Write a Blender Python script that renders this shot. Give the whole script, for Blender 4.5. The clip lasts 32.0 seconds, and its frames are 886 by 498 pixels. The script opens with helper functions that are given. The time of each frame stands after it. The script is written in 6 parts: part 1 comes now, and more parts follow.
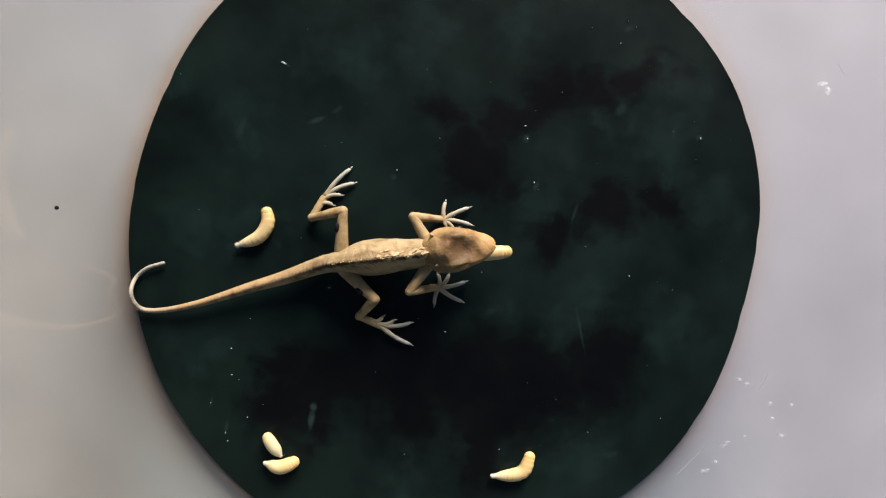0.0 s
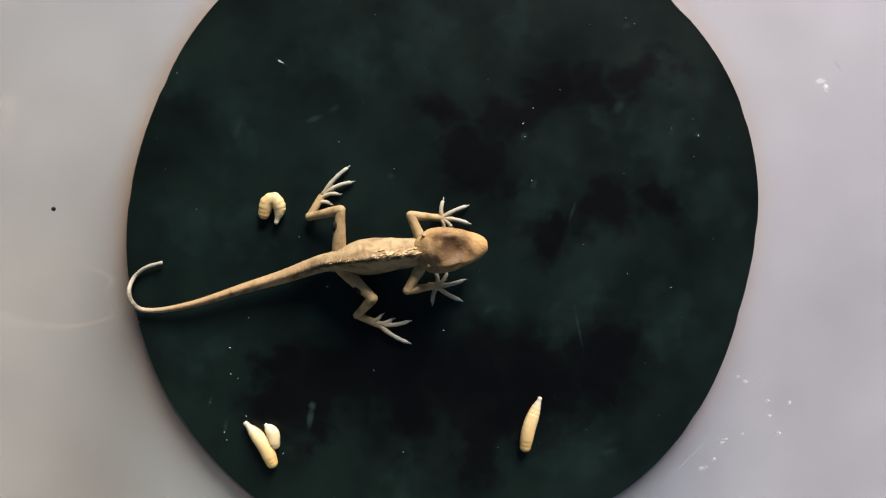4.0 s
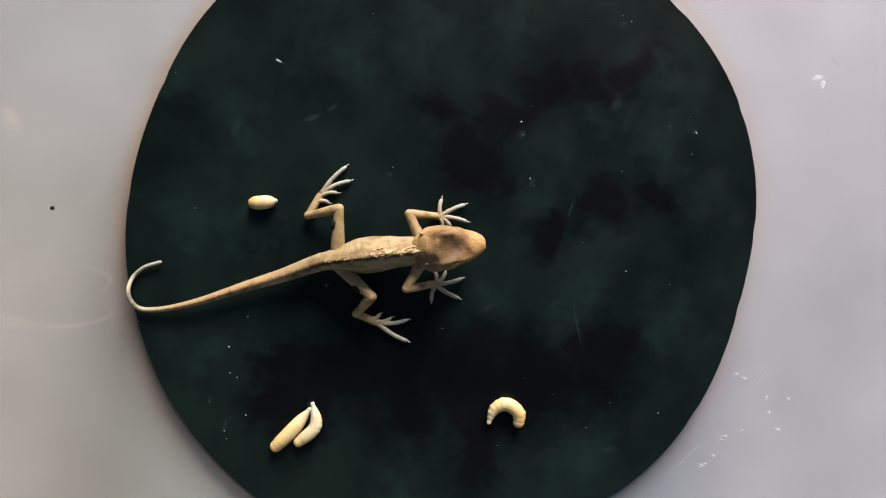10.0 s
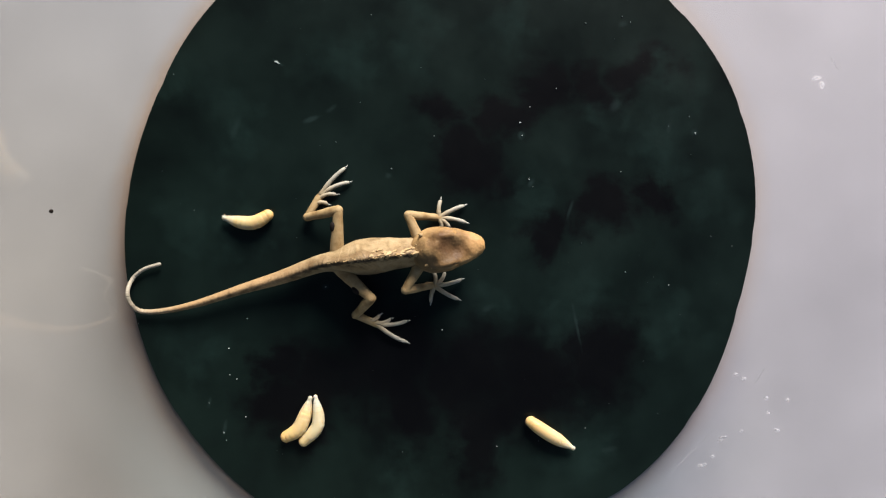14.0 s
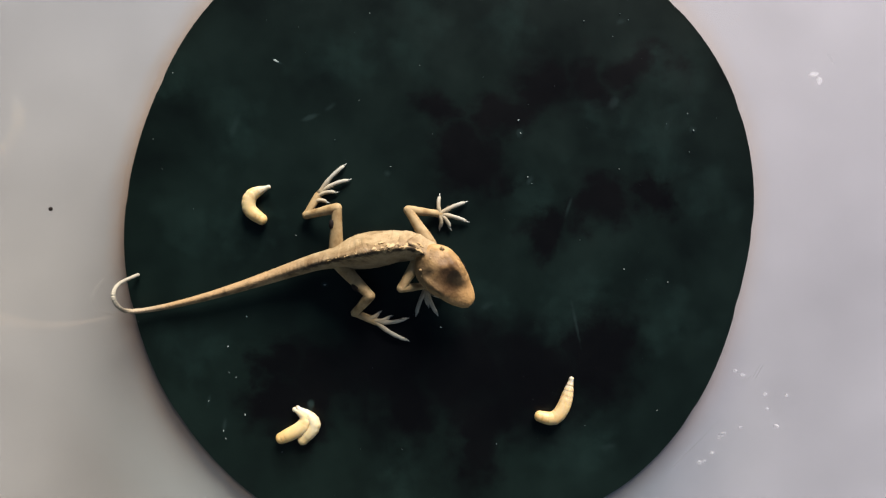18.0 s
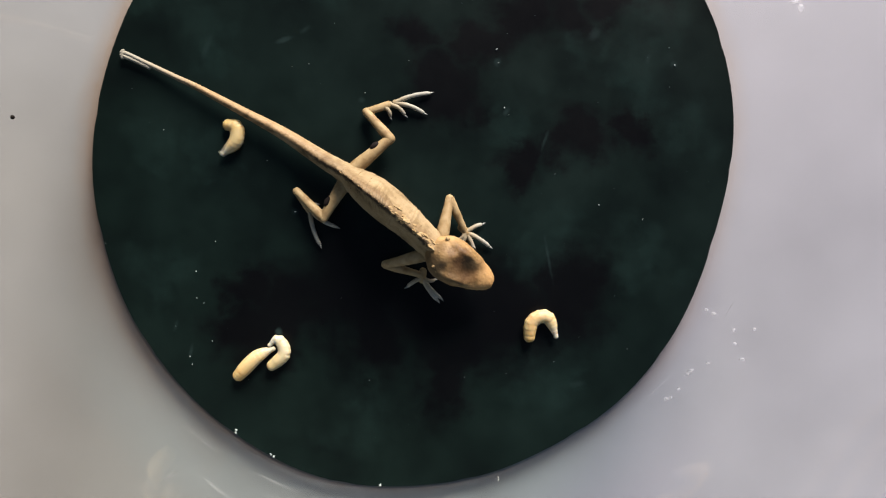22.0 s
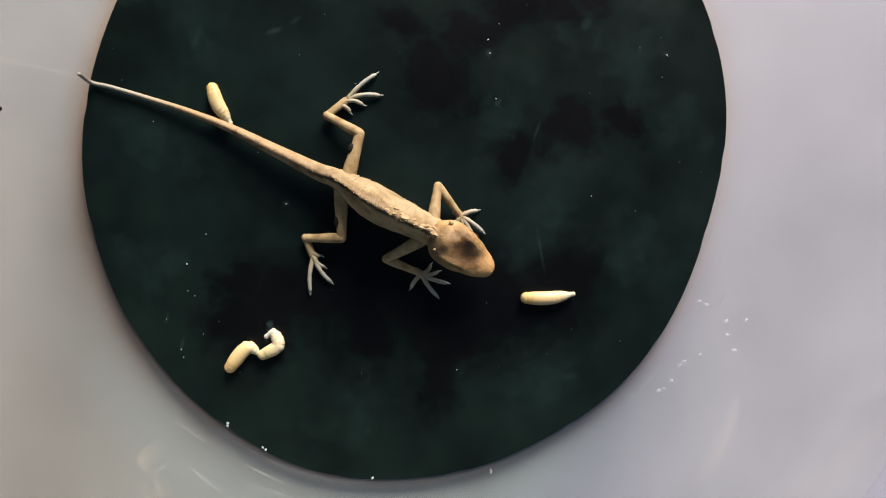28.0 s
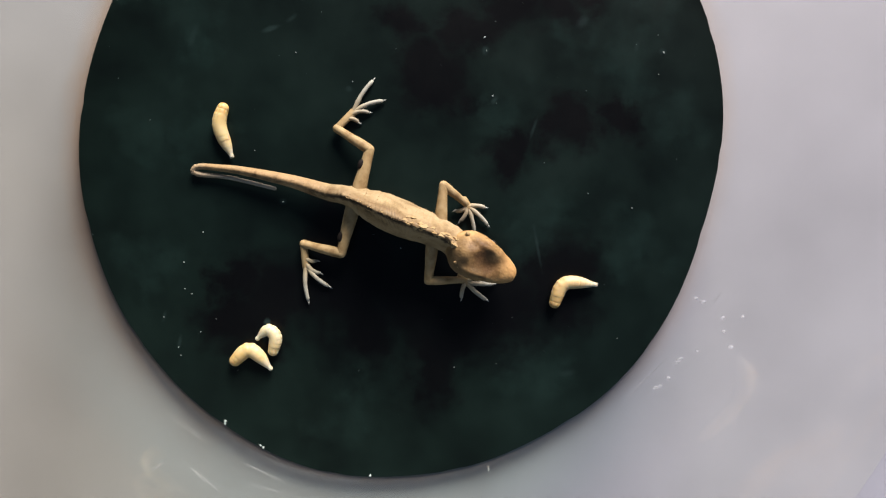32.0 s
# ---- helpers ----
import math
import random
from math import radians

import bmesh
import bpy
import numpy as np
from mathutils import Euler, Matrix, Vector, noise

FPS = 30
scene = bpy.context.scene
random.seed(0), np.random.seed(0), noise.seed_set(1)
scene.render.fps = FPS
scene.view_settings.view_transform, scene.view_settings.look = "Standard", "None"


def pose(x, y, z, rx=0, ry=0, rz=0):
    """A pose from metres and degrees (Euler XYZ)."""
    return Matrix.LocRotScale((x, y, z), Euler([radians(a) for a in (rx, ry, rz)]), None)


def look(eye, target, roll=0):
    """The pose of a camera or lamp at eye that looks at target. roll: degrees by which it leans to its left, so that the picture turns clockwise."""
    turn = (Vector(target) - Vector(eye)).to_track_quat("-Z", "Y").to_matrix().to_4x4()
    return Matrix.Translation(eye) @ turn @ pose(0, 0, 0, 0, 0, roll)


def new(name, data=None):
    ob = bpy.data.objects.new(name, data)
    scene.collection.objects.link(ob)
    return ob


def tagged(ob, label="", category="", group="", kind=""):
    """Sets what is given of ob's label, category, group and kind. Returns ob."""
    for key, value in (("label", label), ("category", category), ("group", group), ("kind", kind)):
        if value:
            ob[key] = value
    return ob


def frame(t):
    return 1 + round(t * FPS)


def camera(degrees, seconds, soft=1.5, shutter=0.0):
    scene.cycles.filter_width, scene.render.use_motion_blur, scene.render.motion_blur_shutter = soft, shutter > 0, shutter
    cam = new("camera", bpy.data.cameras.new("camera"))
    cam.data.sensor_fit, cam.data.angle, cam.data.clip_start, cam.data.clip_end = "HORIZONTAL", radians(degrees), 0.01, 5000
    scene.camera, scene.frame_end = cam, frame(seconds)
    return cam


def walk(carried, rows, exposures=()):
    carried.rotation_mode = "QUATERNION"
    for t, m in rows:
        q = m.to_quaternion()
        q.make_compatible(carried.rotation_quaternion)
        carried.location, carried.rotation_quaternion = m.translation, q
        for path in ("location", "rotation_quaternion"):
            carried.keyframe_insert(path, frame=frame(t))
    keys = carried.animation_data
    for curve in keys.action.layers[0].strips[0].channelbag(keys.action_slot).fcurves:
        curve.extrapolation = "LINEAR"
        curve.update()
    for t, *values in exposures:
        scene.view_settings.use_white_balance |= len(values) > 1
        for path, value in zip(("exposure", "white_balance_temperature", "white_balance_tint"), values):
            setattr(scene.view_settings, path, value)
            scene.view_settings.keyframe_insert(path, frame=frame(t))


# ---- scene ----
cam = camera(63.3, 32.0, soft=1.2, shutter=1.0)
PATH = [
    (0, pose(-0.00067, 0.00232, 0.16403, -2.478, 0, 0.368)),
    (0.5, pose(-0.00050, 0.00298, 0.16401, -2.618, 0, 0.335)),
    (1, pose(-0.00038, 0.00334, 0.16401, -2.783, 0, 0.296)),
    (1.5, pose(-0.00029, 0.00341, 0.16395, -2.867, 0, 0.256)),
    (2, pose(-0.00023, 0.00333, 0.16394, -2.841, 0, 0.214)),
    (2.5, pose(-0.00023, 0.00323, 0.16397, -2.838, 0, 0.195)),
    (3, pose(-0.00020, 0.00338, 0.16389, -2.910, 0, 0.115)),
    (3.5, pose(-0.00018, 0.00351, 0.16383, -3.006, 0, 0.120)),
    (5.5, pose(-0.00011, 0.00326, 0.16399, -2.978, 0, 0.030)),
    (6, pose(-0.00009, 0.00309, 0.16400, -2.908, 0, 0.073)),
    (6.5, pose(-0.00003, 0.00278, 0.16398, -2.842, 0, 0.070)),
    (7, pose(-0.00002, 0.00275, 0.16393, -2.898, 0, 0.047)),
    (7.5, pose(0.00002, 0.00292, 0.16395, -2.907, 0, 0.034)),
    (8, pose(0.00010, 0.00294, 0.16391, -2.872, 0, -0.049)),
    (8.5, pose(0.00013, 0.00285, 0.16403, -2.835, 0, -0.053)),
    (9, pose(0.00017, 0.00274, 0.16403, -2.816, 0, -0.101)),
    (9.5, pose(0.00016, 0.00262, 0.16411, -2.831, 0, -0.094)),
    (10, pose(0.00017, 0.00277, 0.16408, -2.886, 0, -0.105)),
    (10.5, pose(0.00020, 0.00311, 0.16402, -2.963, 0, -0.138)),
    (11, pose(0.00023, 0.00335, 0.16396, -3.036, 0, -0.189)),
    (11.5, pose(0.00023, 0.00352, 0.16403, -3.112, 0, -0.188)),
    (12, pose(0.00020, 0.00350, 0.16406, -3.131, 0, -0.239)),
    (12.5, pose(0.00024, 0.00343, 0.16406, -3.096, 0, -0.228)),
    (13, pose(0.00025, 0.00333, 0.16410, -3.101, 0, -0.207)),
    (13.5, pose(0.00035, 0.00347, 0.16406, -3.091, 0, -0.283)),
    (14, pose(0.00038, 0.00369, 0.16400, -3.119, 0, -0.294)),
    (14.5, pose(0.00034, 0.00382, 0.16406, -3.206, 0, -0.313)),
    (16.5, pose(0.00046, 0.00389, 0.16397, -3.285, 0, -0.412)),
    (17, pose(0.00054, 0.00384, 0.16400, -3.295, 0, -0.416)),
    (17.5, pose(0.00062, 0.00358, 0.16408, -3.187, 0, -0.483)),
    (18, pose(0.00063, 0.00252, 0.16428, -2.898, 0, -0.439)),
    (18.5, pose(0.00216, 0.00045, 0.16468, -3.106, 0, -0.458)),
    (19, pose(0.00450, -0.00249, 0.16427, -3.915, 0, -0.302)),
    (19.5, pose(0.00506, -0.00514, 0.16339, -4.769, 0, 0.121)),
    (20, pose(0.00544, -0.00682, 0.16338, -4.769, 0, 0.573)),
    (20.5, pose(0.00579, -0.00778, 0.16327, -4.459, 0, 0.791)),
    (21, pose(0.00614, -0.00829, 0.16308, -4.327, 0, 1.043)),
    (21.5, pose(0.00649, -0.00845, 0.16293, -4.488, 0, 1.200)),
    (22, pose(0.00667, -0.00836, 0.16283, -4.617, 0, 1.306)),
    (22.5, pose(0.00686, -0.00832, 0.16275, -4.702, 0, 1.271)),
    (23, pose(0.00701, -0.00828, 0.16259, -4.845, 0, 1.248)),
    (23.5, pose(0.00715, -0.00823, 0.16250, -4.967, 0, 1.296)),
    (24, pose(0.00737, -0.00819, 0.16242, -4.995, 0, 1.251)),
    (24.5, pose(0.00754, -0.00827, 0.16234, -5.048, 0, 1.231)),
    (25, pose(0.00762, -0.00839, 0.16225, -5.069, 0, 1.260)),
    (25.5, pose(0.00782, -0.00860, 0.16227, -5.007, 0, 1.230)),
    (27.5, pose(0.00851, -0.00948, 0.16228, -4.833, 0, 1.204)),
    (28, pose(0.00861, -0.00962, 0.16221, -4.822, 0, 1.154)),
    (28.5, pose(0.00878, -0.00966, 0.16213, -4.808, 0, 1.144)),
    (29, pose(0.00889, -0.00956, 0.16204, -4.855, 0, 1.125)),
    (29.5, pose(0.00900, -0.00940, 0.16212, -4.960, 0, 1.165)),
    (30, pose(0.00921, -0.00928, 0.16214, -5.025, 0, 1.124)),
    (30.5, pose(0.00926, -0.00931, 0.16215, -4.996, 0, 1.039)),
    (31, pose(0.00920, -0.00938, 0.16207, -5.001, 0, 1.098)),
    (31.5, pose(0.00919, -0.00958, 0.16207, -4.947, 0, 1.041)),
    (32, pose(0.00931, -0.00984, 0.16228, -4.931, 0, 1.051)),
]
walk(cam, PATH, exposures=[(0, 1.76, 6720, 10), (32, 1.76, 6720, 10)])

# ---- light ----
SUN_TURN, SUN_HEIGHT = 74.0, 25.0   # degrees: from +x towards +y, and above the table
world = bpy.data.worlds.new("room_light")
scene.world = world
world.use_nodes = True
wt = world.node_tree
sky = wt.nodes.new("ShaderNodeTexSky")
sky.sky_type = "NISHITA"
sky.sun_disc = False
sky.sun_elevation = radians(SUN_HEIGHT)
sky.sun_rotation = radians(90 - SUN_TURN)
wt.links.new(sky.outputs[0], wt.nodes["Background"].inputs[0])
wt.nodes["Background"].inputs[1].default_value = 0.028
sun_data = bpy.data.lights.new("window_sun", "SUN")
sun_data.energy, sun_data.angle, sun_data.color = 4.4, radians(28), (1.0, 0.945, 0.865)
sun = new("window_sun", sun_data)
sun.matrix_world = look((math.cos(radians(SUN_TURN)) * math.cos(radians(SUN_HEIGHT)), math.sin(radians(SUN_TURN)) * math.cos(radians(SUN_HEIGHT)), math.sin(radians(SUN_HEIGHT))), (0, 0, 0))

# ---- materials ----
MM = 0.001


class Mat:
    """A small builder of node materials."""

    def __init__(self, name, rough=0.5, spec=0.5, coat=0.0):
        self.m = bpy.data.materials.new(name)
        self.m.use_nodes = True
        self.t = self.m.node_tree
        self.b = self.t.nodes["Principled BSDF"]
        self.b.inputs["Roughness"].default_value = rough
        self.b.inputs["Specular IOR Level"].default_value = spec
        self.b.inputs["Coat Weight"].default_value = coat

    def node(self, kind, **values):
        n = self.t.nodes.new(kind)
        for k, v in values.items():
            n.inputs[k.replace("_", " ")].default_value = v
        return n

    def link(self, a, b):
        self.t.links.new(a, b)

    def coords(self, attribute=""):
        if attribute:
            n = self.t.nodes.new("ShaderNodeAttribute")
            n.attribute_name = attribute
            return n.outputs["Vector"]
        return self.t.nodes.new("ShaderNodeTexCoord").outputs["Object"]

    def noise(self, vec, scale, detail=4.0, rough=0.55):
        n = self.node("ShaderNodeTexNoise", Scale=scale, Detail=detail, Roughness=rough)
        self.link(vec, n.inputs["Vector"])
        return n.outputs["Fac"]

    def cells(self, vec, scale):
        n = self.node("ShaderNodeTexVoronoi", Scale=scale)
        self.link(vec, n.inputs["Vector"])
        return n.outputs["Distance"]

    def ramp(self, fac, *stops):
        n = self.t.nodes.new("ShaderNodeValToRGB")
        e = n.color_ramp.elements
        while len(e) < len(stops):
            e.new(0.5)
        for el, (p, c) in zip(e, stops):
            el.position = p
            el.color = (*c, 1) if isinstance(c, tuple) else (c, c, c, 1)
        self.link(fac, n.inputs[0])
        return n.outputs[0]

    def mix(self, fac, a, b, blend="MIX"):
        n = self.t.nodes.new("ShaderNodeMix")
        n.data_type, n.blend_type = "RGBA", blend
        for sock, v in ((n.inputs[0], fac), (n.inputs[6], a), (n.inputs[7], b)):
            if isinstance(v, (int, float)):
                sock.default_value = v
            elif isinstance(v, tuple):
                sock.default_value = (*v, 1)
            else:
                self.link(v, sock)
        return n.outputs[2]

    def axis(self, vec, which):
        n = self.t.nodes.new("ShaderNodeSeparateXYZ")
        self.link(vec, n.inputs[0])
        return n.outputs[which]

    def maths(self, op, a, b=0.0):
        n = self.t.nodes.new("ShaderNodeMath")
        n.operation = op
        for sock, v in ((n.inputs[0], a), (n.inputs[1], b)):
            if isinstance(v, (int, float)):
                sock.default_value = v
            else:
                self.link(v, sock)
        return n.outputs[0]

    def bump(self, height, strength, distance):
        n = self.node("ShaderNodeBump", Strength=strength, Distance=distance)
        self.link(height, n.inputs["Height"])
        self.link(n.outputs[0], self.b.inputs["Normal"])

    def color(self, c):
        if isinstance(c, tuple):
            self.b.inputs["Base Color"].default_value = (*c, 1)
        else:
            self.link(c, self.b.inputs["Base Color"])
        return self


CLEAR, GLOW = 0.88, 0.45   # how much light the plastic lets straight through, and how much it scatters


def plastic_material():
    m = Mat("milky_plastic", rough=0.2, spec=0.5)
    v = m.coords()
    x, y, z = (m.axis(v, k) for k in (0, 1, 2))

    def towards(cx, cy, low, high):
        """Grows from one side of the tub to the other."""
        return m.ramp(m.maths("ADD", m.maths("MULTIPLY", x, cx * 6.0), m.maths("ADD", m.maths("MULTIPLY", y, cy * 6.0), 0.5)), (low, 0.0), (high, 1.0))

    # coloured light and reflections painted in: yellowish one side, rosier opposite, bluish low down
    tint = m.mix(towards(-0.85, -0.55, 0.52, 0.92), (0.965, 0.99, 1.04), (0.895, 0.865, 0.79))
    tint = m.mix(towards(0.95, 0.3, 0.55, 0.95), tint, (0.99, 0.97, 1.05))
    blued = m.maths("MULTIPLY", towards(-0.1, -1.0, 0.68, 0.94), m.ramp(m.maths("MULTIPLY", z, 20.0), (0.1, 1.0), (0.62, 0.0)))
    tint = m.mix(blued, tint, (0.86, 0.96, 0.94))
    # reflection and shade at the wall's foot, painted in as a brownish ring
    foot_shade = m.maths("ADD", m.maths("MULTIPLY", z, 100.0), m.maths("MULTIPLY", m.noise(v, 120, 5, 0.65), 0.5))
    ring = m.maths("MULTIPLY", m.ramp(foot_shade, (0.22, 0.8), (0.4, 0.4), (0.8, 0.0)), m.maths("ADD", 0.4, m.maths("MULTIPLY", 0.6, towards(-0.9, -0.3, 0.45, 0.85))))
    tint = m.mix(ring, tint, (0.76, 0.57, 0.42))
    big = m.noise(v, 18, 3)
    fine = m.noise(v, 160, 5, 0.7)
    hue = m.noise(v, 14, 3, 0.5)
    col = m.ramp(big, (0.3, (0.292, 0.288, 0.306)), (0.7, (0.328, 0.318, 0.338)))
    col = m.mix(0.35, col, m.ramp(hue, (0.36, (0.285, 0.295, 0.33)), (0.5, (0.315, 0.30, 0.318)), (0.64, (0.32, 0.30, 0.265))))
    col = m.mix(0.06, col, m.ramp(fine, (0.35, (0.378, 0.3528, 0.3192)), (0.6, (0.672, 0.6552, 0.672))))
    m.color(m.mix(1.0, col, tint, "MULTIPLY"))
    m.link(m.ramp(m.noise(v, 60, 4), (0.35, 0.14), (0.75, 0.26)), m.b.inputs["Roughness"])
    m.bump(m.noise(v, 45, 4), 0.1, 0.0005)
    stretch = m.node("ShaderNodeMapping", Scale=(700, 700, 55), Rotation=(0.25, 0.2, 0.0))
    m.link(v, stretch.inputs["Vector"])
    streak = m.ramp(m.noise(stretch.outputs[0], 1.0, 4, 0.6), (0.72, 0.0), (0.88, 0.8))
    # thin milky plastic lets light through
    glow = m.t.nodes.new("ShaderNodeBsdfTranslucent")
    both = m.node("ShaderNodeMixShader", Fac=0.58)
    m.link(m.b.outputs[0], both.inputs[1])
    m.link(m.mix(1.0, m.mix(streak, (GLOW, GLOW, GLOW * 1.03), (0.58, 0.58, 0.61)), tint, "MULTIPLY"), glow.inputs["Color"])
    m.link(glow.outputs[0], both.inputs[2])
    clear = m.t.nodes.new("ShaderNodeBsdfTransparent")
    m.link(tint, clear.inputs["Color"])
    thin = m.t.nodes.new("ShaderNodeMixShader")
    m.link(m.ramp(streak, (0.0, CLEAR), (1.0, 0.5)), thin.inputs[0])
    m.link(both.outputs[0], thin.inputs[1])
    m.link(clear.outputs[0], thin.inputs[2])
    # a glossy face that mirrors the dark sheet at flat angles
    shine = m.node("ShaderNodeBsdfGlossy", Roughness=0.06)
    edge = m.node("ShaderNodeLayerWeight", Blend=0.5)
    face = m.t.nodes.new("ShaderNodeMixShader")
    m.link(m.ramp(edge.outputs["Facing"], (0.3, 0.03), (0.75, 0.16)), face.inputs[0])
    m.link(thin.outputs[0], face.inputs[1])
    m.link(shine.outputs[0], face.inputs[2])
    m.link(face.outputs[0], m.t.nodes["Material Output"].inputs[0])
    return m.m


# dark patches and chalky clouds on the sheet: x, y and radius in mm
SHEET_DARK = ((-14, -29, 17), (4, -33, 17), (20, -36, 19), (36, -31, 13), (-30, -40, 12), (-10, -42, 13), (10, -46, 13), (22, 30, 10), (34, 33, 9), (46, 35, 8),
              (6, 14, 11), (37, 3, 9), (26, -2, 8), (-16, -20, 11), (14, 24, 9), (48, 8, 7), (-27, -34, 13), (-39, -44, 10), (8, -52, 11), (-38, -34, 8), (-30, -50, 8), (0, 26, 8))
SHEET_PALE = ((38, 27, 8), (-24, 38, 11), (-48, 23, 9), (-6, 42, 9), (20, 8, 8), (50, 20, 9), (10, -19, 7), (30, -19, 9), (33, -51, 11), (61, 8, 8), (-57, 4, 9),
              (-44, 0, 7), (-12, -62, 10), (52, -20, 10), (-58, -26, 9), (-56, 34, 8), (14, 46, 8), (54, 34, 7))
# dried smears: x, y, half length, half width in mm, turn in degrees, strength
SHEET_SMEARS = ((-29.4, 24.3, 2.6, 0.7, 18, 0.55), (-24.8, 26.6, 1.8, 0.7, 35, 0.35), (29.3, 3.5, 3.0, 0.5, 72, 0.4), (31.0, -23.0, 6.0, 0.45, -78, 0.42), (-30.9, -44.6, 2.9, 0.95, 82, 0.75),
                (-30.2, -41.4, 1.1, 1.1, 0, 0.75), (18.2, 20.4, 1.2, 0.9, 80, 0.5), (20.4, 9.6, 1.3, 0.8, 60, 0.55), (51.6, 22.0, 1.3, 0.7, 80, 0.4), (57.4, 20.9, 1.1, 0.9, 0, 0.5),
                (41.0, 45.2, 1.3, 0.8, 20, 0.4), (39.5, 27.0, 2.0, 1.2, 40, 0.4), (-11.9, 11.5, 0.9, 0.8, 0, 0.4), (10.5, -19.0, 2.0, 0.9, 30, 0.3), (-26.6, -13.8, 0.9, 0.8, 0, 0.7),
                (-50.4, -46.4, 2.0, 0.6, 80, 0.4), (-53.8, -40.4, 1.6, 0.6, 75, 0.35), (38.6, -52.0, 2.2, 0.9, 10, 0.25), (-46.5, 22.5, 3.0, 1.0, 70, 0.3), (-36.6, 37.0, 1.7, 0.35, -32, 0.8))


def mat_material():
    m = Mat("dark_green_sheet", rough=0.35, spec=0.12)
    v = m.coords()
    warp = m.node("ShaderNodeTexNoise", Scale=48.0, Detail=6.0, Roughness=0.66)
    m.link(v, warp.inputs["Vector"])
    shift = m.t.nodes.new("ShaderNodeVectorMath")
    shift.operation = "MULTIPLY_ADD"
    m.link(warp.outputs["Color"], shift.inputs[0])
    shift.inputs[1].default_value = (0.036, 0.036, 0.0)
    m.link(v, shift.inputs[2])

    def patches(spots):
        total = 0.0
        for x, y, r in spots:
            d = m.t.nodes.new("ShaderNodeVectorMath")
            d.operation = "DISTANCE"
            m.link(shift.outputs[0], d.inputs[0])
            d.inputs[1].default_value = ((x + 18) * MM, (y + 18) * MM, 0.0)
            k = m.node("ShaderNodeMapRange", From_Min=r * 1.1 * MM, From_Max=r * 0.35 * MM)
            k.interpolation_type = "SMOOTHSTEP"
            m.link(d.outputs["Value"], k.inputs["Value"])
            total = m.maths("MAXIMUM", k.outputs[0], total)
        return total

    cloud = m.noise(v, 42, 6, 0.6)
    col = m.ramp(cloud, (0.34, (0.0018, 0.0036, 0.0032)), (0.50, (0.0026, 0.0060, 0.0050)), (0.66, (0.0036, 0.0084, 0.0070)))
    chalk = m.maths("MULTIPLY", patches(SHEET_PALE), m.ramp(m.noise(v, 70, 6, 0.68), (0.36, 0.05), (0.66, 1.0)))
    col = m.mix(m.maths("MULTIPLY", chalk, 0.8), col, (0.0062, 0.0142, 0.0122))
    col = m.mix(m.maths("MULTIPLY", patches(SHEET_DARK), 0.93), col, (0.0009, 0.00082, 0.00115))
    rough_edge = m.noise(v, 420, 5, 0.6)
    for x, y, length, width, turn, strength in SHEET_SMEARS:
        at = m.node("ShaderNodeMapping", Location=(x * MM, y * MM, 0), Rotation=(0, 0, radians(turn)), Scale=(length * MM, width * MM, 1))
        at.vector_type = "TEXTURE"
        m.link(v, at.inputs["Vector"])
        far = m.node("ShaderNodeVectorMath")
        far.operation = "LENGTH"
        m.link(at.outputs[0], far.inputs[0])
        reach = m.maths("ADD", far.outputs["Value"], m.maths("MULTIPLY", m.maths("SUBTRACT", rough_edge, 0.5), 1.2))
        col = m.mix(m.ramp(reach, (0.3, strength), (1.15, 0.0)), col, (0.0125, 0.0225, 0.0215))
    m.color(col)
    m.link(m.ramp(cloud, (0.3, 0.3), (0.7, 0.42)), m.b.inputs["Roughness"])
    m.bump(m.noise(v, 900, 3), 0.06, 0.0002)
    return m.m


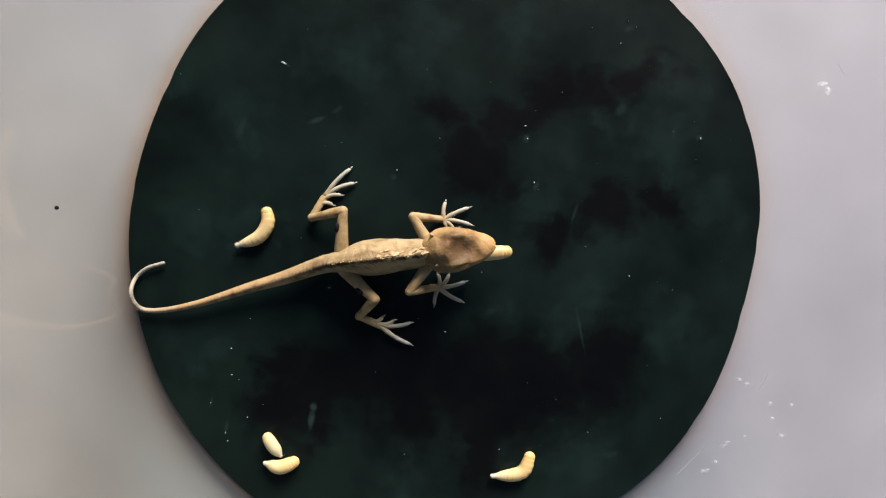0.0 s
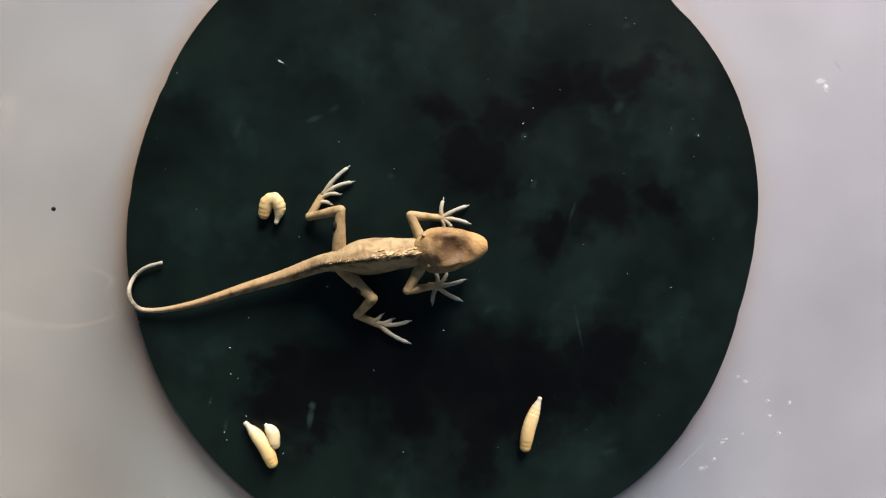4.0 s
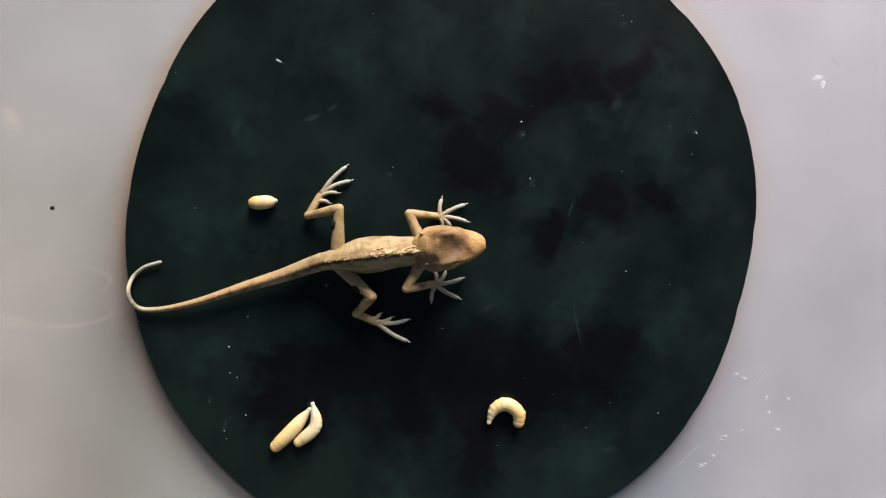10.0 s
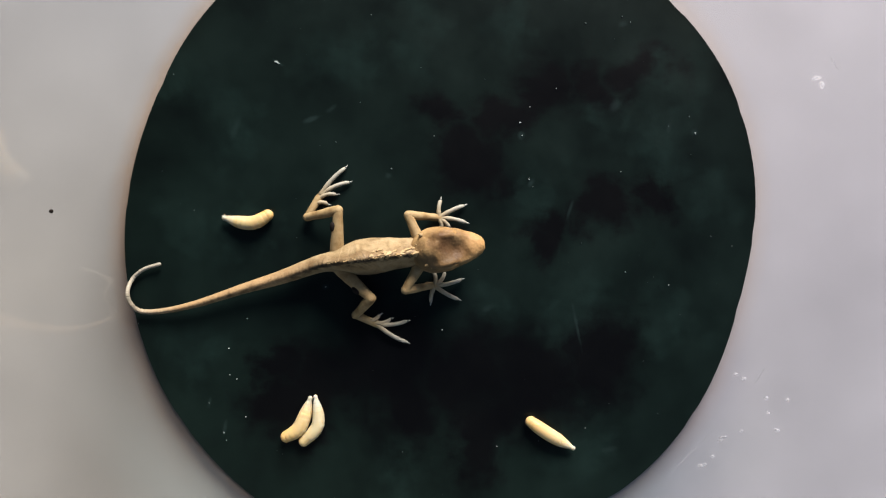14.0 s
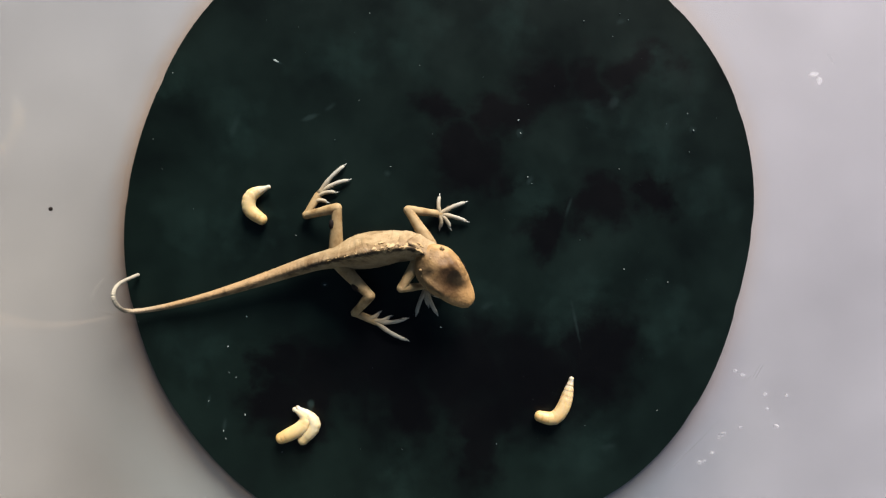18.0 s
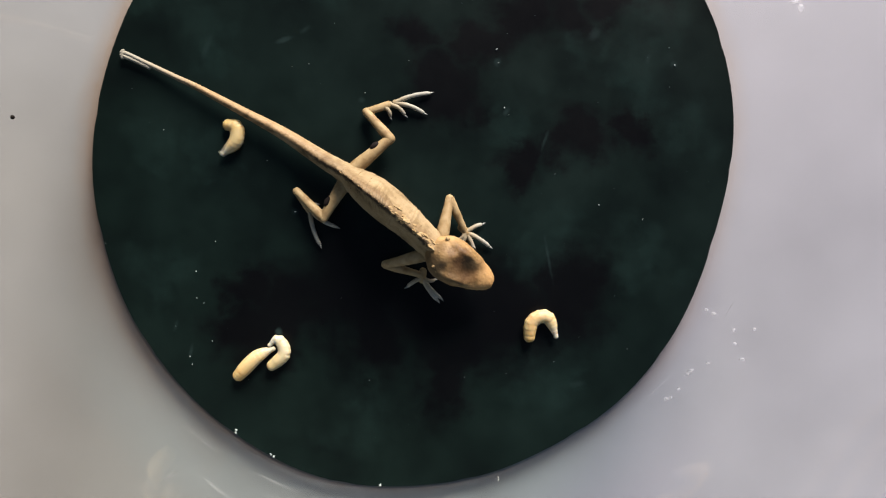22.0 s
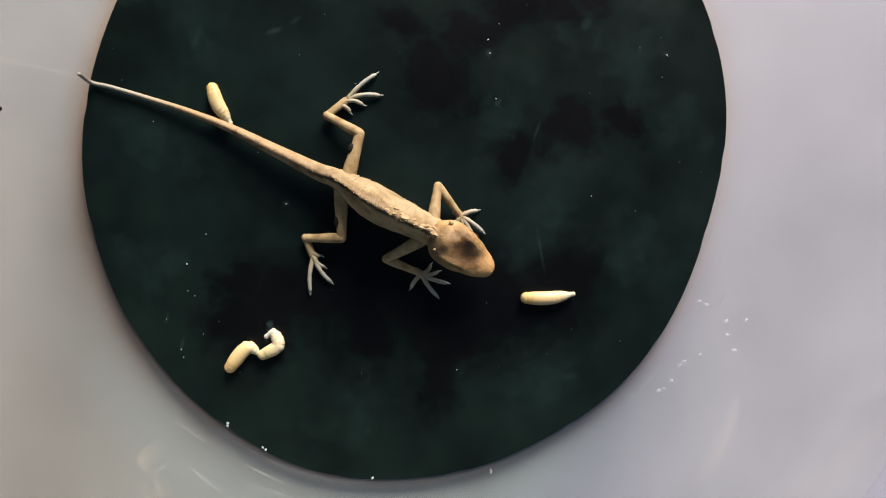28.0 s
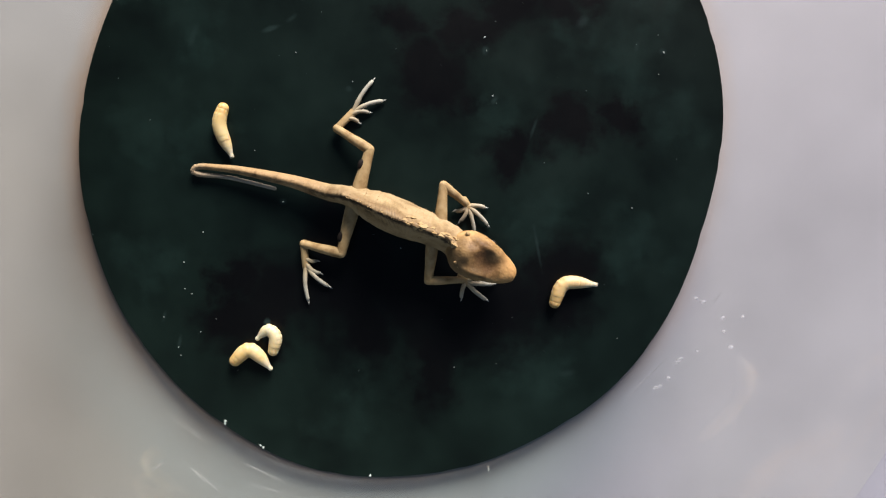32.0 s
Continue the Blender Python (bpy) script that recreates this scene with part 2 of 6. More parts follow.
def skin_material(name, dark, mid, pale, kind):
    m = Mat(name, rough=0.6, spec=0.2)
    v = m.coords("rest")
    patch = m.noise(v, 420 if kind == "limb" else 260, 5, 0.6)
    fine = m.noise(v, 1500, 4, 0.6)
    col = m.ramp(patch, (0.30, dark), (0.46, mid), (0.72, pale))
    col = m.mix(m.ramp(fine, (0.50, 0.0), (0.75, 0.18)), col, tuple(c * 0.62 for c in mid))

    def blot(base, spots, wander=0.004, scale=420):
        """Irregular dark blots round given points (x, y, z, radius in mm, tone, strength)."""
        rag = m.maths("MULTIPLY", m.noise(v, scale, 3, 0.5), wander)
        for x, y, z, r, tone, strength in spots:
            d = m.node("ShaderNodeVectorMath")
            d.operation = "DISTANCE"
            m.link(v, d.inputs[0])
            d.inputs[1].default_value = (x * MM, y * MM, z * MM)
            far = m.maths("SUBTRACT", m.maths("ADD", d.outputs["Value"], rag), wander * 0.5)
            base = m.mix(m.ramp(m.maths("DIVIDE", far, r * MM), (0.35, strength), (1.0, 0.0)), base, tone)
        return base

    if kind == "body":
        # broken dark streak beside the ridge, fine hatching towards the hips, blotches on the tail
        side = m.maths("ABSOLUTE", m.maths("ADD", m.axis(v, 1), 0.0005))
        rust = m.maths("ADD", m.maths("ABSOLUTE", m.maths("SUBTRACT", m.axis(v, 1), 0.0004)), m.maths("MULTIPLY", m.noise(v, 800, 4, 0.7), 0.0020))
        col = m.mix(m.ramp(m.maths("MULTIPLY", rust, 100.0), (0.16, 0.5), (0.24, 0.0)), col, (0.10, 0.058, 0.028))
        ragged = m.maths("ADD", side, m.maths("MULTIPLY", m.noise(v, 520, 5, 0.7), 0.0030))
        col = m.mix(m.ramp(m.maths("MULTIPLY", ragged, 100.0), (0.155, 0.95), (0.215, 0.0)), col, (0.024, 0.014, 0.007))
        x = m.axis(v, 0)
        slant = m.maths("ADD", m.maths("MULTIPLY", x, 6000), m.maths("MULTIPLY", m.axis(v, 1), 4200))
        hips = m.maths("MULTIPLY", m.ramp(m.maths("MULTIPLY", x, -40.0), (0.36, 0.0), (0.48, 1.0), (0.72, 0.0)), m.ramp(m.maths("MULTIPLY", side, 200.0), (0.3, 1.0), (0.55, 0.0)))
        dash = m.maths("MULTIPLY", m.ramp(m.maths("SINE", slant), (0.5, 0.0), (0.9, 0.6)), hips)
        col = m.mix(m.maths("MULTIPLY", dash, m.ramp(m.noise(v, 330, 3), (0.4, 0.2), (0.6, 1.0))), col, tuple(c * 0.5 for c in dark))
        length = m.maths("MULTIPLY", x, -10.0)
        col = m.mix(m.ramp(length, (0.24, 0.0), (0.36, 0.7)), col, m.mix(m.ramp(fine, (0.45, 0.0), (0.7, 0.5)), (0.30, 0.190, 0.094), (0.21, 0.122, 0.058)))
        tail = m.ramp(length, (0.18, 0.0), (0.24, 0.75), (0.50, 0.75), (0.66, 0.2))
        row = m.ramp(m.maths("MULTIPLY", ragged, 100.0), (0.12, 1.0), (0.27, 0.15))
        col = m.mix(m.maths("MULTIPLY", m.maths("MULTIPLY", tail, row), m.ramp(m.noise(v, 430, 4, 0.5), (0.50, 0.0), (0.58, 1.0))), col, tuple(c * 0.55 for c in dark))
        col = m.mix(m.ramp(length, (0.60, 0.0), (0.78, 0.85)), col, (0.25, 0.235, 0.195))
    if kind == "head":
        brown, grey = (0.050, 0.023, 0.009), (0.075, 0.046, 0.021)
        # brown crown and orange snout; darker blots on the right paint in shade
        col = blot(col, ((6.0, -0.4, 2.6, 6.4, (0.074, 0.040, 0.016), 0.8), (12.4, 0.0, 0.6, 4.4, (0.33, 0.185, 0.07), 0.7), (2.5, -3.5, 1.5, 5.0, (0.10, 0.072, 0.042), 0.6)))
        col = blot(col, ((7.4, 0.6, 2.6, 4.4, brown, 0.5), (4.6, 1.4, 3.2, 3.0, brown, 0.4), (1.6, -2.3, 2.5, 3.8, grey, 0.6), (6.6, -3.2, 2.8, 2.2, grey, 0.55),
                         (9.4, -0.8, 2.2, 2.8, brown, 0.45), (1.2, 1.2, 3.0, 2.8, grey, 0.5)))
    if kind == "toe":
        # tan where it leaves the foot, whitish towards the claw
        col = m.mix(m.ramp(m.maths("MULTIPLY", m.maths("SUBTRACT", m.axis(v, 0), 0.4), 160.0), (0.0, 1.0), (0.75, 0.0)), col, (0.27, 0.21, 0.125))
    m.color(col)
    scales = m.cells(v, 1700)
    m.bump(m.mix(0.5, scales, m.noise(v, 900, 5, 0.65)), 0.55 if kind in ("body", "head") else 0.2, 0.00022)
    m.b.inputs["Subsurface Weight"].default_value = 0.02
    m.b.inputs["Subsurface Radius"].default_value = (0.0010, 0.0005, 0.0003)
    return m.m


def grub_material(name, tone, tip):
    m = Mat(name, rough=0.46, spec=0.32)
    v = m.coords("rest")
    along = m.axis(v, 0)
    col = m.ramp(m.maths("MULTIPLY", along, 80.0), (0.0, tuple(c * k for c, k in zip(tone, (0.95, 0.84, 0.64)))), (0.42, tone), (0.60, tone), (0.82, tip))
    col = m.mix(m.ramp(m.noise(v, 700, 4), (0.4, 0.0), (0.7, 0.22)), col, tuple(c * 0.8 for c in tone))
    m.color(col)
    m.b.inputs["Subsurface Weight"].default_value = 0.55
    m.b.inputs["Subsurface Radius"].default_value = (0.0016, 0.0011, 0.0006)
    m.bump(m.noise(v, 1100, 3), 0.12, 0.0002)
    return m.m


def plain_material(name, col, rough=0.5, scale=400, spec=0.5):
    m = Mat(name, rough=rough, spec=spec)
    v = m.coords()
    m.color(m.mix(m.ramp(m.noise(v, scale, 4), (0.35, 0.0), (0.7, 0.4)), col, tuple(c * 0.6 for c in col)))
    m.bump(m.noise(v, scale * 3, 3), 0.1, 0.0002)
    return m.m


def scuff_material(name, clearness):
    m = Mat(name, rough=0.3, spec=0.6)
    m.color((0.82, 0.82, 0.84))
    glow = m.node("ShaderNodeBsdfTranslucent", Color=(0.85, 0.85, 0.86, 1))
    both = m.node("ShaderNodeMixShader", Fac=0.5)
    clear = m.node("ShaderNodeBsdfTransparent", Color=(1, 1, 1, 1))
    thin = m.node("ShaderNodeMixShader", Fac=clearness)
    m.link(m.b.outputs[0], both.inputs[1])
    m.link(glow.outputs[0], both.inputs[2])
    m.link(both.outputs[0], thin.inputs[1])
    m.link(clear.outputs[0], thin.inputs[2])
    m.link(thin.outputs[0], m.t.nodes["Material Output"].inputs[0])
    return m.m


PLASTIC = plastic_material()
SHEET = mat_material()
SKIN = skin_material("sandy_scales", (0.098, 0.060, 0.026), (0.218, 0.154, 0.080), (0.308, 0.232, 0.136), "body")
HEAD_SKIN = skin_material("brown_head_scales", (0.100, 0.052, 0.018), (0.232, 0.136, 0.052), (0.335, 0.220, 0.100), "head")
LIMB_SKIN = skin_material("tan_limb_scales", (0.150, 0.088, 0.036), (0.245, 0.166, 0.078), (0.325, 0.240, 0.128), "limb")
TOE_SKIN = skin_material("pale_toe_scales", (0.20, 0.19, 0.155), (0.26, 0.248, 0.205), (0.32, 0.31, 0.265), "toe")
CLAW = plain_material("horny_claw", (0.24, 0.24, 0.22), 0.35)
EYE = plain_material("dark_eye", (0.02, 0.015, 0.01), 0.12)
GRUB = grub_material("cream_grub_skin", (0.46, 0.345, 0.175), (0.38, 0.345, 0.26))
PALE_GRUB = grub_material("whitish_grub_skin", (0.43, 0.37, 0.24), (0.42, 0.405, 0.34))
DUST = plain_material("white_dust", (0.24, 0.275, 0.265), 0.8, 2000, 0.2)
TABLE = plain_material("pale_table", (0.25, 0.25, 0.265), 0.5, 30)
DENT = scuff_material("dented_plastic", 0.86)
SCRATCH = scuff_material("scratched_plastic", 0.85)
GRIT = plain_material("dark_grit", (0.008, 0.005, 0.004), 0.8, 2000, 0.15)


# ---- mesh helpers ----
def mesh_of(bm, name, material, smooth=True):
    me = bpy.data.meshes.new(name)
    bmesh.ops.recalc_face_normals(bm, faces=bm.faces)
    bm.to_mesh(me)
    bm.free()
    me.materials.append(material)
    for p in me.polygons:
        p.use_smooth = smooth
    return me


def part(name, bm, material, parent, label="", smooth=True, me=None):
    ob = new(name, me or mesh_of(bm, name, material, smooth))
    ob.parent = parent
    if label:
        ob["label"] = label
    return ob


def keep_rest(me, shift=(0, 0, 0)):
    """Stores where each point of the mesh lies on the animal at rest."""
    a = me.attributes.new("rest", "FLOAT_VECTOR", "POINT")
    for i, v in enumerate(me.vertices):
        a.data[i].vector = v.co + Vector(shift)
    return me


def loft(rings, segments=14, wobble=None):
    """A closed body along x from rings of (x, half width, half height, centre height[, ridge])."""
    bm = bmesh.new()
    loops = []
    for ring in rings:
        x, ry, rz, zc = ring[:4]
        ridge = ring[4] if len(ring) > 4 else 0.0
        tent = ring[5] if len(ring) > 5 else 0.0
        loop = []
        for k in range(segments):
            a = 2 * math.pi * k / segments
            c, s = math.cos(a), math.sin(a)
            z = rz * s
            if s > 0:
                z = rz * ((1 - tent) * s + tent * 1.04 * (1 - abs(c) ** 1.15))
                z += ridge * max(0.0, 1 - abs(c) * 1.6)
            elif tent:
                z *= 0.58
            p = Vector((x, ry * c, zc + z))
            if wobble:
                p += wobble(p)
            loop.append(bm.verts.new(p))
        loops.append(loop)
    for a, b in zip(loops, loops[1:]):
        for k in range(segments):
            bm.faces.new((a[k], a[(k + 1) % segments], b[(k + 1) % segments], b[k]))
    bm.faces.new(loops[0])
    bm.faces.new(loops[-1])
    return bm


def capped(x0, x1, r0, r1, tall=1.0, steps=4, ridge=0.0, cap=0.8, tent=0.0):
    """Rings of a piece from x0 to x1 whose ends are rounded into its neighbours."""
    rings = []
    for i in range(steps, 0, -1):
        a = i / (steps + 0.35) * math.pi / 2
        rings.append((x0 - cap * r0 * math.sin(a), r0 * math.cos(a), r0 * tall * math.cos(a), 0.0, ridge * math.cos(a) * 0.6, tent))
    rings.append((x0, r0, r0 * tall, 0.0, ridge, tent))
    rings.append(((x0 + x1) / 2, (r0 + r1) / 2, (r0 + r1) / 2 * tall, 0.0, ridge, tent))
    rings.append((x1, r1, r1 * tall, 0.0, ridge, tent))
    for i in range(1, steps + 1):
        a = i / (steps + 0.35) * math.pi / 2
        rings.append((x1 + cap * r1 * math.sin(a), r1 * math.cos(a), r1 * tall * math.cos(a), 0.0, ridge * math.cos(a) * 0.6, tent))
    return rings


def along(p, q, at=0.5):
    """A pose at a point between p and q, with x pointing from p to q and z kept upward."""
    p, q = Vector(p), Vector(q)
    x = (q - p).normalized()
    y = Vector((0, 0, 1)).cross(x)
    y = y.normalized() if y.length > 1e-4 else Vector((0, 1, 0))
    z = x.cross(y)
    m = Matrix((x, y, z)).transposed().to_4x4()
    m.translation = p.lerp(q, at)
    return m


def smooth_line(points, count):
    """count points, evenly spaced, on a smooth line through the given ones; also how far along each given one lies."""
    pts = [Vector(p) for p in points]
    fine, marks = [], []
    for i in range(len(pts) - 1):
        a, b, c, d = pts[max(i - 1, 0)], pts[i], pts[i + 1], pts[min(i + 2, len(pts) - 1)]
        marks.append(len(fine))
        for k in range(12):
            u = k / 12
            fine.append(0.5 * ((2 * b) + (c - a) * u + (2 * a - 5 * b + 4 * c - d) * u * u + (3 * b - a - 3 * c + d) * u ** 3))
    marks.append(len(fine))
    fine.append(pts[-1])
    far = [0.0]
    for a, b in zip(fine, fine[1:]):
        far.append(far[-1] + (b - a).length)

    def at(s):
        s = min(max(s, 0.0), far[-1])
        j = int(np.searchsorted(far, s, side="right")) - 1
        j = min(max(j, 0), len(fine) - 2)
        return fine[j].lerp(fine[j + 1], (s - far[j]) / max(far[j + 1] - far[j], 1e-9))

    return [at(far[-1] * k / (count - 1)) for k in range(count)] if count else (at, [far[i] for i in marks])


# ---- the tub ----
CX, CY = -0.00071, -0.00171
OVAL = (0.07351, 0.00015, -0.00066, -0.00145, 0.00093, 0.00035, 0.00040, -0.00008, 0.00032, -0.00029, 0.00005,
        0.00000, 0.00021, -0.00005, 0.00012, 0.00000, -0.00002, 0.00001, 0.00005, 0.00012, -0.00003)
RIM = 0.070
FLARE = 0.11


def floor_radius(a):
    return OVAL[0] + sum(OVAL[2 * k - 1] * math.cos(k * a) + OVAL[2 * k] * math.sin(k * a) for k in range(1, 11))


def ring_mesh(rows, steps=160):
    """A turned shell round the tub's oval from rows of (outward, height)."""
    bm = bmesh.new()
    loops = []
    for out, z in rows:
        loop = []
        for k in range(steps):
            a = 2 * math.pi * k / steps
            r = floor_radius(a) + out
            loop.append(bm.verts.new((CX + r * math.cos(a), CY + r * math.sin(a), z)))
        loops.append(loop)
    for a, b in zip(loops, loops[1:]):
        for k in range(steps):
            bm.faces.new((a[k], a[(k + 1) % steps], b[(k + 1) % steps], b[k]))
    return bm, loops


def build_tub():
    tub = tagged(new("plastic_tub"), "milky white plastic tub with a scuffed glossy wall", "tub")
    inner = [(0.0, -0.0012), (0.0006, 0.0004), (0.0012, 0.0024)] + [(0.0012 + FLARE * (z - 0.0024), z) for z in (0.006, 0.012, 0.02, 0.03, 0.04, 0.05, 0.057, RIM)]
    top = 0.0012 + FLARE * (RIM - 0.0024)
    lip = [(top + 0.0012, RIM + 0.0012), (top + 0.003, RIM + 0.0016), (top + 0.0052, RIM + 0.0006), (top + 0.006, RIM - 0.0016), (top + 0.005, RIM - 0.0036), (top + 0.003, RIM - 0.0042)]
    bm, loops = ring_mesh(inner)
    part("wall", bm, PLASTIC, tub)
    bm, loops = ring_mesh([(top, RIM)] + lip)
    part("rolled_rim", bm, PLASTIC, tub)
    bm, loops = ring_mesh([(0.0, -0.0012), (0.0008, -0.0035)])
    bm.faces.new(loops[0])
    bm.faces.new(loops[1])
    part("base", bm, PLASTIC, tub, smooth=False)
    return tub


def build_sheet():
    """The dark sheet on the bottom, its rim cut a little unevenly."""
    bm = bmesh.new()
    n = 150
    top, low = [], []
    for k in range(n):
        a = 2 * math.pi * k / n
        r = floor_radius(a) - 0.0003 + 0.00035 * noise.noise((3 * math.cos(a), 3 * math.sin(a), 4.0)) - 0.0002 * (k % 9 == 0)
        top.append(bm.verts.new((CX + r * math.cos(a), CY + r * math.sin(a), 0.0)))
        low.append(bm.verts.new((CX + r * math.cos(a), CY + r * math.sin(a), -0.0011)))
    bm.faces.new(top)
    bm.faces.new(low)
    for k in range(n):
        bm.faces.new((top[k], top[(k + 1) % n], low[(k + 1) % n], low[k]))
    me = mesh_of(bm, "floor", SHEET, smooth=False)
    return tagged(new("floor", me), "dark green mottled sheet on the tub's bottom", "floor sheet", kind="structure")


def build_ground():
    bm = bmesh.new()
    bmesh.ops.create_grid(bm, x_segments=2, y_segments=2, size=60)
    ob = new("ground", mesh_of(bm, "ground", TABLE, False))
    ob.location.z = -0.0036
    return tagged(ob, "plain pale table top under the tub", "table top", kind="structure")


build_ground()
build_tub()
build_sheet()


# ---- maggots ----
GRUB_SEGMENTS = 11
GRUB_RADIUS = (1.40, 1.60, 1.68, 1.70, 1.70, 1.68, 1.62, 1.50, 1.28, 0.94, 0.52)


def grub_radius(u):
    """Half the thickness in mm, u rings from the blunt end."""
    u = min(max(u, 0.0), GRUB_SEGMENTS - 1.0)
    return sum(np.interp(min(max(u + d, 0.0), GRUB_SEGMENTS - 1.0), range(GRUB_SEGMENTS), GRUB_RADIUS) for d in (-0.4, 0.0, 0.4)) / 3


class Maggot:
    """A grub in rigid rings that follow a bending line from its blunt end to its pointed one."""

    def __init__(self, label, material, size=1.0, tall=0.9):
        self.root = tagged(new("maggot"), label, "maggot", group="maggots in the tub")
        self.rows, self.rings, self.size = [], [], size
        pitch = 1.02 * MM * size
        for i in range(GRUB_SEGMENTS):
            reach = [(-0.9 + 1.8 * k / 8) for k in range(9)]
            reach = [max(u, -0.35) if i == 0 else min(u, 0.55) if i == GRUB_SEGMENTS - 1 else u for u in reach]
            reach = sorted(set(reach))
            girth = [grub_radius(i + u) * size * MM for u in reach]
            ends = capped(reach[0] * pitch, reach[-1] * pitch, girth[0], girth[-1], tall, 4, cap=0.95 if i in (0, GRUB_SEGMENTS - 1) else 0.62)
            bm = loft(ends[:4] + [(u * pitch, r, r * tall, 0.0) for u, r in zip(reach, girth)] + ends[7:], 20)
            me = keep_rest(mesh_of(bm, "ring", material), (i * 1.02 * MM, 0, 0))
            self.rings.append(part("ring" if i < GRUB_SEGMENTS - 1 else "head_tip", None, material, self.root, "pointed whitish tip" if i == GRUB_SEGMENTS - 1 else "", me=me))

    def at(self, t, *points, z=1.45):
        line = smooth_line([(p[0] * MM, p[1] * MM, (p[2] if len(p) > 2 else z) * MM) for p in points], GRUB_SEGMENTS * 2 + 1)
        pieces = [along(line[2 * i], line[2 * i + 2]) for i in range(GRUB_SEGMENTS)]
        for i, m in enumerate(pieces):
            m.translation.z = max(m.translation.z - 0.2 * MM, GRUB_RADIUS[i] * self.size * 0.92 * MM + (m.translation.z - z * MM if len(points[0]) > 2 else 0))
        self.rows.append((t, pieces))

    def play(self):
        middle = GRUB_SEGMENTS // 2
        base = []
        for t, pieces in self.rows:
            m = pieces[middle].copy()
            m.translation.z = 0 if m.translation.z < 3 * MM else m.translation.z - 2 * MM
            base.append((t, m))
        if base[0][0] > 0:
            base.insert(0, (0, base[0][1]))
        walk(self.root, [(t, m) for t, m in base])
        for i, ob in enumerate(self.rings):
            walk(ob, [(t, b[1].inverted() @ pieces[i]) for (t, pieces), b in zip(self.rows, base)])


# ---- the lizard ----
TRUNK, TAIL = 10, 72
TRUNK_LENGTH, TAIL_LENGTH = 20.5 * MM, 68.0 * MM
TRUNK_TALL = 1.9


def trunk_width(u):
    """Half the width of the trunk in mm, from nape (0) to hips (1), with soft turns."""
    return sum(rough_width(u + k * 0.035) for k in (-2, -1, 0, 1, 2)) / 5


def trunk_tall(u):
    """Height of the trunk above its middle, as a share of half its width: low at the neck."""
    k = min(max((u + 0.05) / 0.42, 0.0), 1.0)
    return TRUNK_TALL * (0.66 + 0.34 * k * k * (3 - 2 * k))


def rough_width(u):
    knots = ((0.0, 3.1), (0.12, 3.2), (0.3, 3.5), (0.55, 4.15), (0.75, 3.85), (0.9, 2.8), (1.0, 2.2))
    u = min(max(u, 0.0), 1.0)
    for (a, p), (b, q) in zip(knots, knots[1:]):
        if u <= b:
            s = (u - a) / (b - a)
            return p + (q - p) * s
    return knots[-1][1]


def tail_width(u):
    return 0.42 + 1.75 * max(0.0, 1 - u) ** 2.0


HEAD_RINGS = (
    (-1.6, 2.3, 2.2, -0.4), (-0.6, 3.2, 2.7, -0.1), (0.8, 4.35, 3.1, 0.2), (2.4, 4.95, 3.4, 0.5), (4.2, 5.0, 3.5, 0.7), (6.2, 4.85, 3.3, 0.7),
    (8.0, 4.35, 2.8, 0.4), (9.8, 3.75, 2.25, 0.0), (11.4, 3.15, 1.85, -0.3), (12.8, 2.5, 1.5, -0.5), (13.8, 1.75, 1.1, -0.6), (14.4, 0.85, 0.6, -0.6))


def head_rings(count=44):
    """The head's rings, drawn out smoothly along its length."""
    line, marks = smooth_line([(x, w, 0) for x, w, h, z in HEAD_RINGS], 0)
    rings = []
    for k in range(count):
        u = k / (count - 1)
        a = line(u * 1000 if u == 1 else u * sum(((Vector(p[:2]) - Vector(q[:2])).length for p, q in zip(HEAD_RINGS, HEAD_RINGS[1:]))))
        h = np.interp(a.x, [r[0] for r in HEAD_RINGS], [r[2] for r in HEAD_RINGS])
        z = np.interp(a.x, [r[0] for r in HEAD_RINGS], [r[3] for r in HEAD_RINGS])
        rings.append((a.x, a.y, h, z))
    return rings


def joint_ball(name, radius, parent):
    bm = bmesh.new()
    bmesh.ops.create_uvsphere(bm, u_segments=16, v_segments=10, radius=radius)
    return part(name, None, LIMB_SKIN, parent, me=keep_rest(mesh_of(bm, name, LIMB_SKIN), (0.6, 0.02, 0)))


def leg_piece(name, length, r0, r1, material, parent, label=""):
    """A limb bone with its flesh: thick at the joint nearer the body, from x = 0 outward."""
    rings = capped(0, length, r0, r1, 1.0, 4, cap=0.95)
    head, foot = rings[:5], rings[6:]
    middle = []
    for i in range(1, 6):
        u = i / 6
        r = r0 + (r1 - r0) * u + 0.10 * r0 * math.sin(math.pi * min(1.0, u * 1.25)) - 0.10 * r1 * math.sin(math.pi * u) ** 2
        middle.append((u * length, r, r, 0.0))
    bm = loft(head + middle + foot, 14, lambda p: Vector((0, 0.07 * MM * noise.noise(p * 600), 0.00022 * math.sin(p.x / max(length, 1e-6) * math.pi))))
    me = keep_rest(mesh_of(bm, name, material), (0.05 * len(name), 0.01, 0))
    return part(name, None, material, parent, label, me=me)


NOSE_UP = 1.6 * MM   # how far the snout is held above its rest


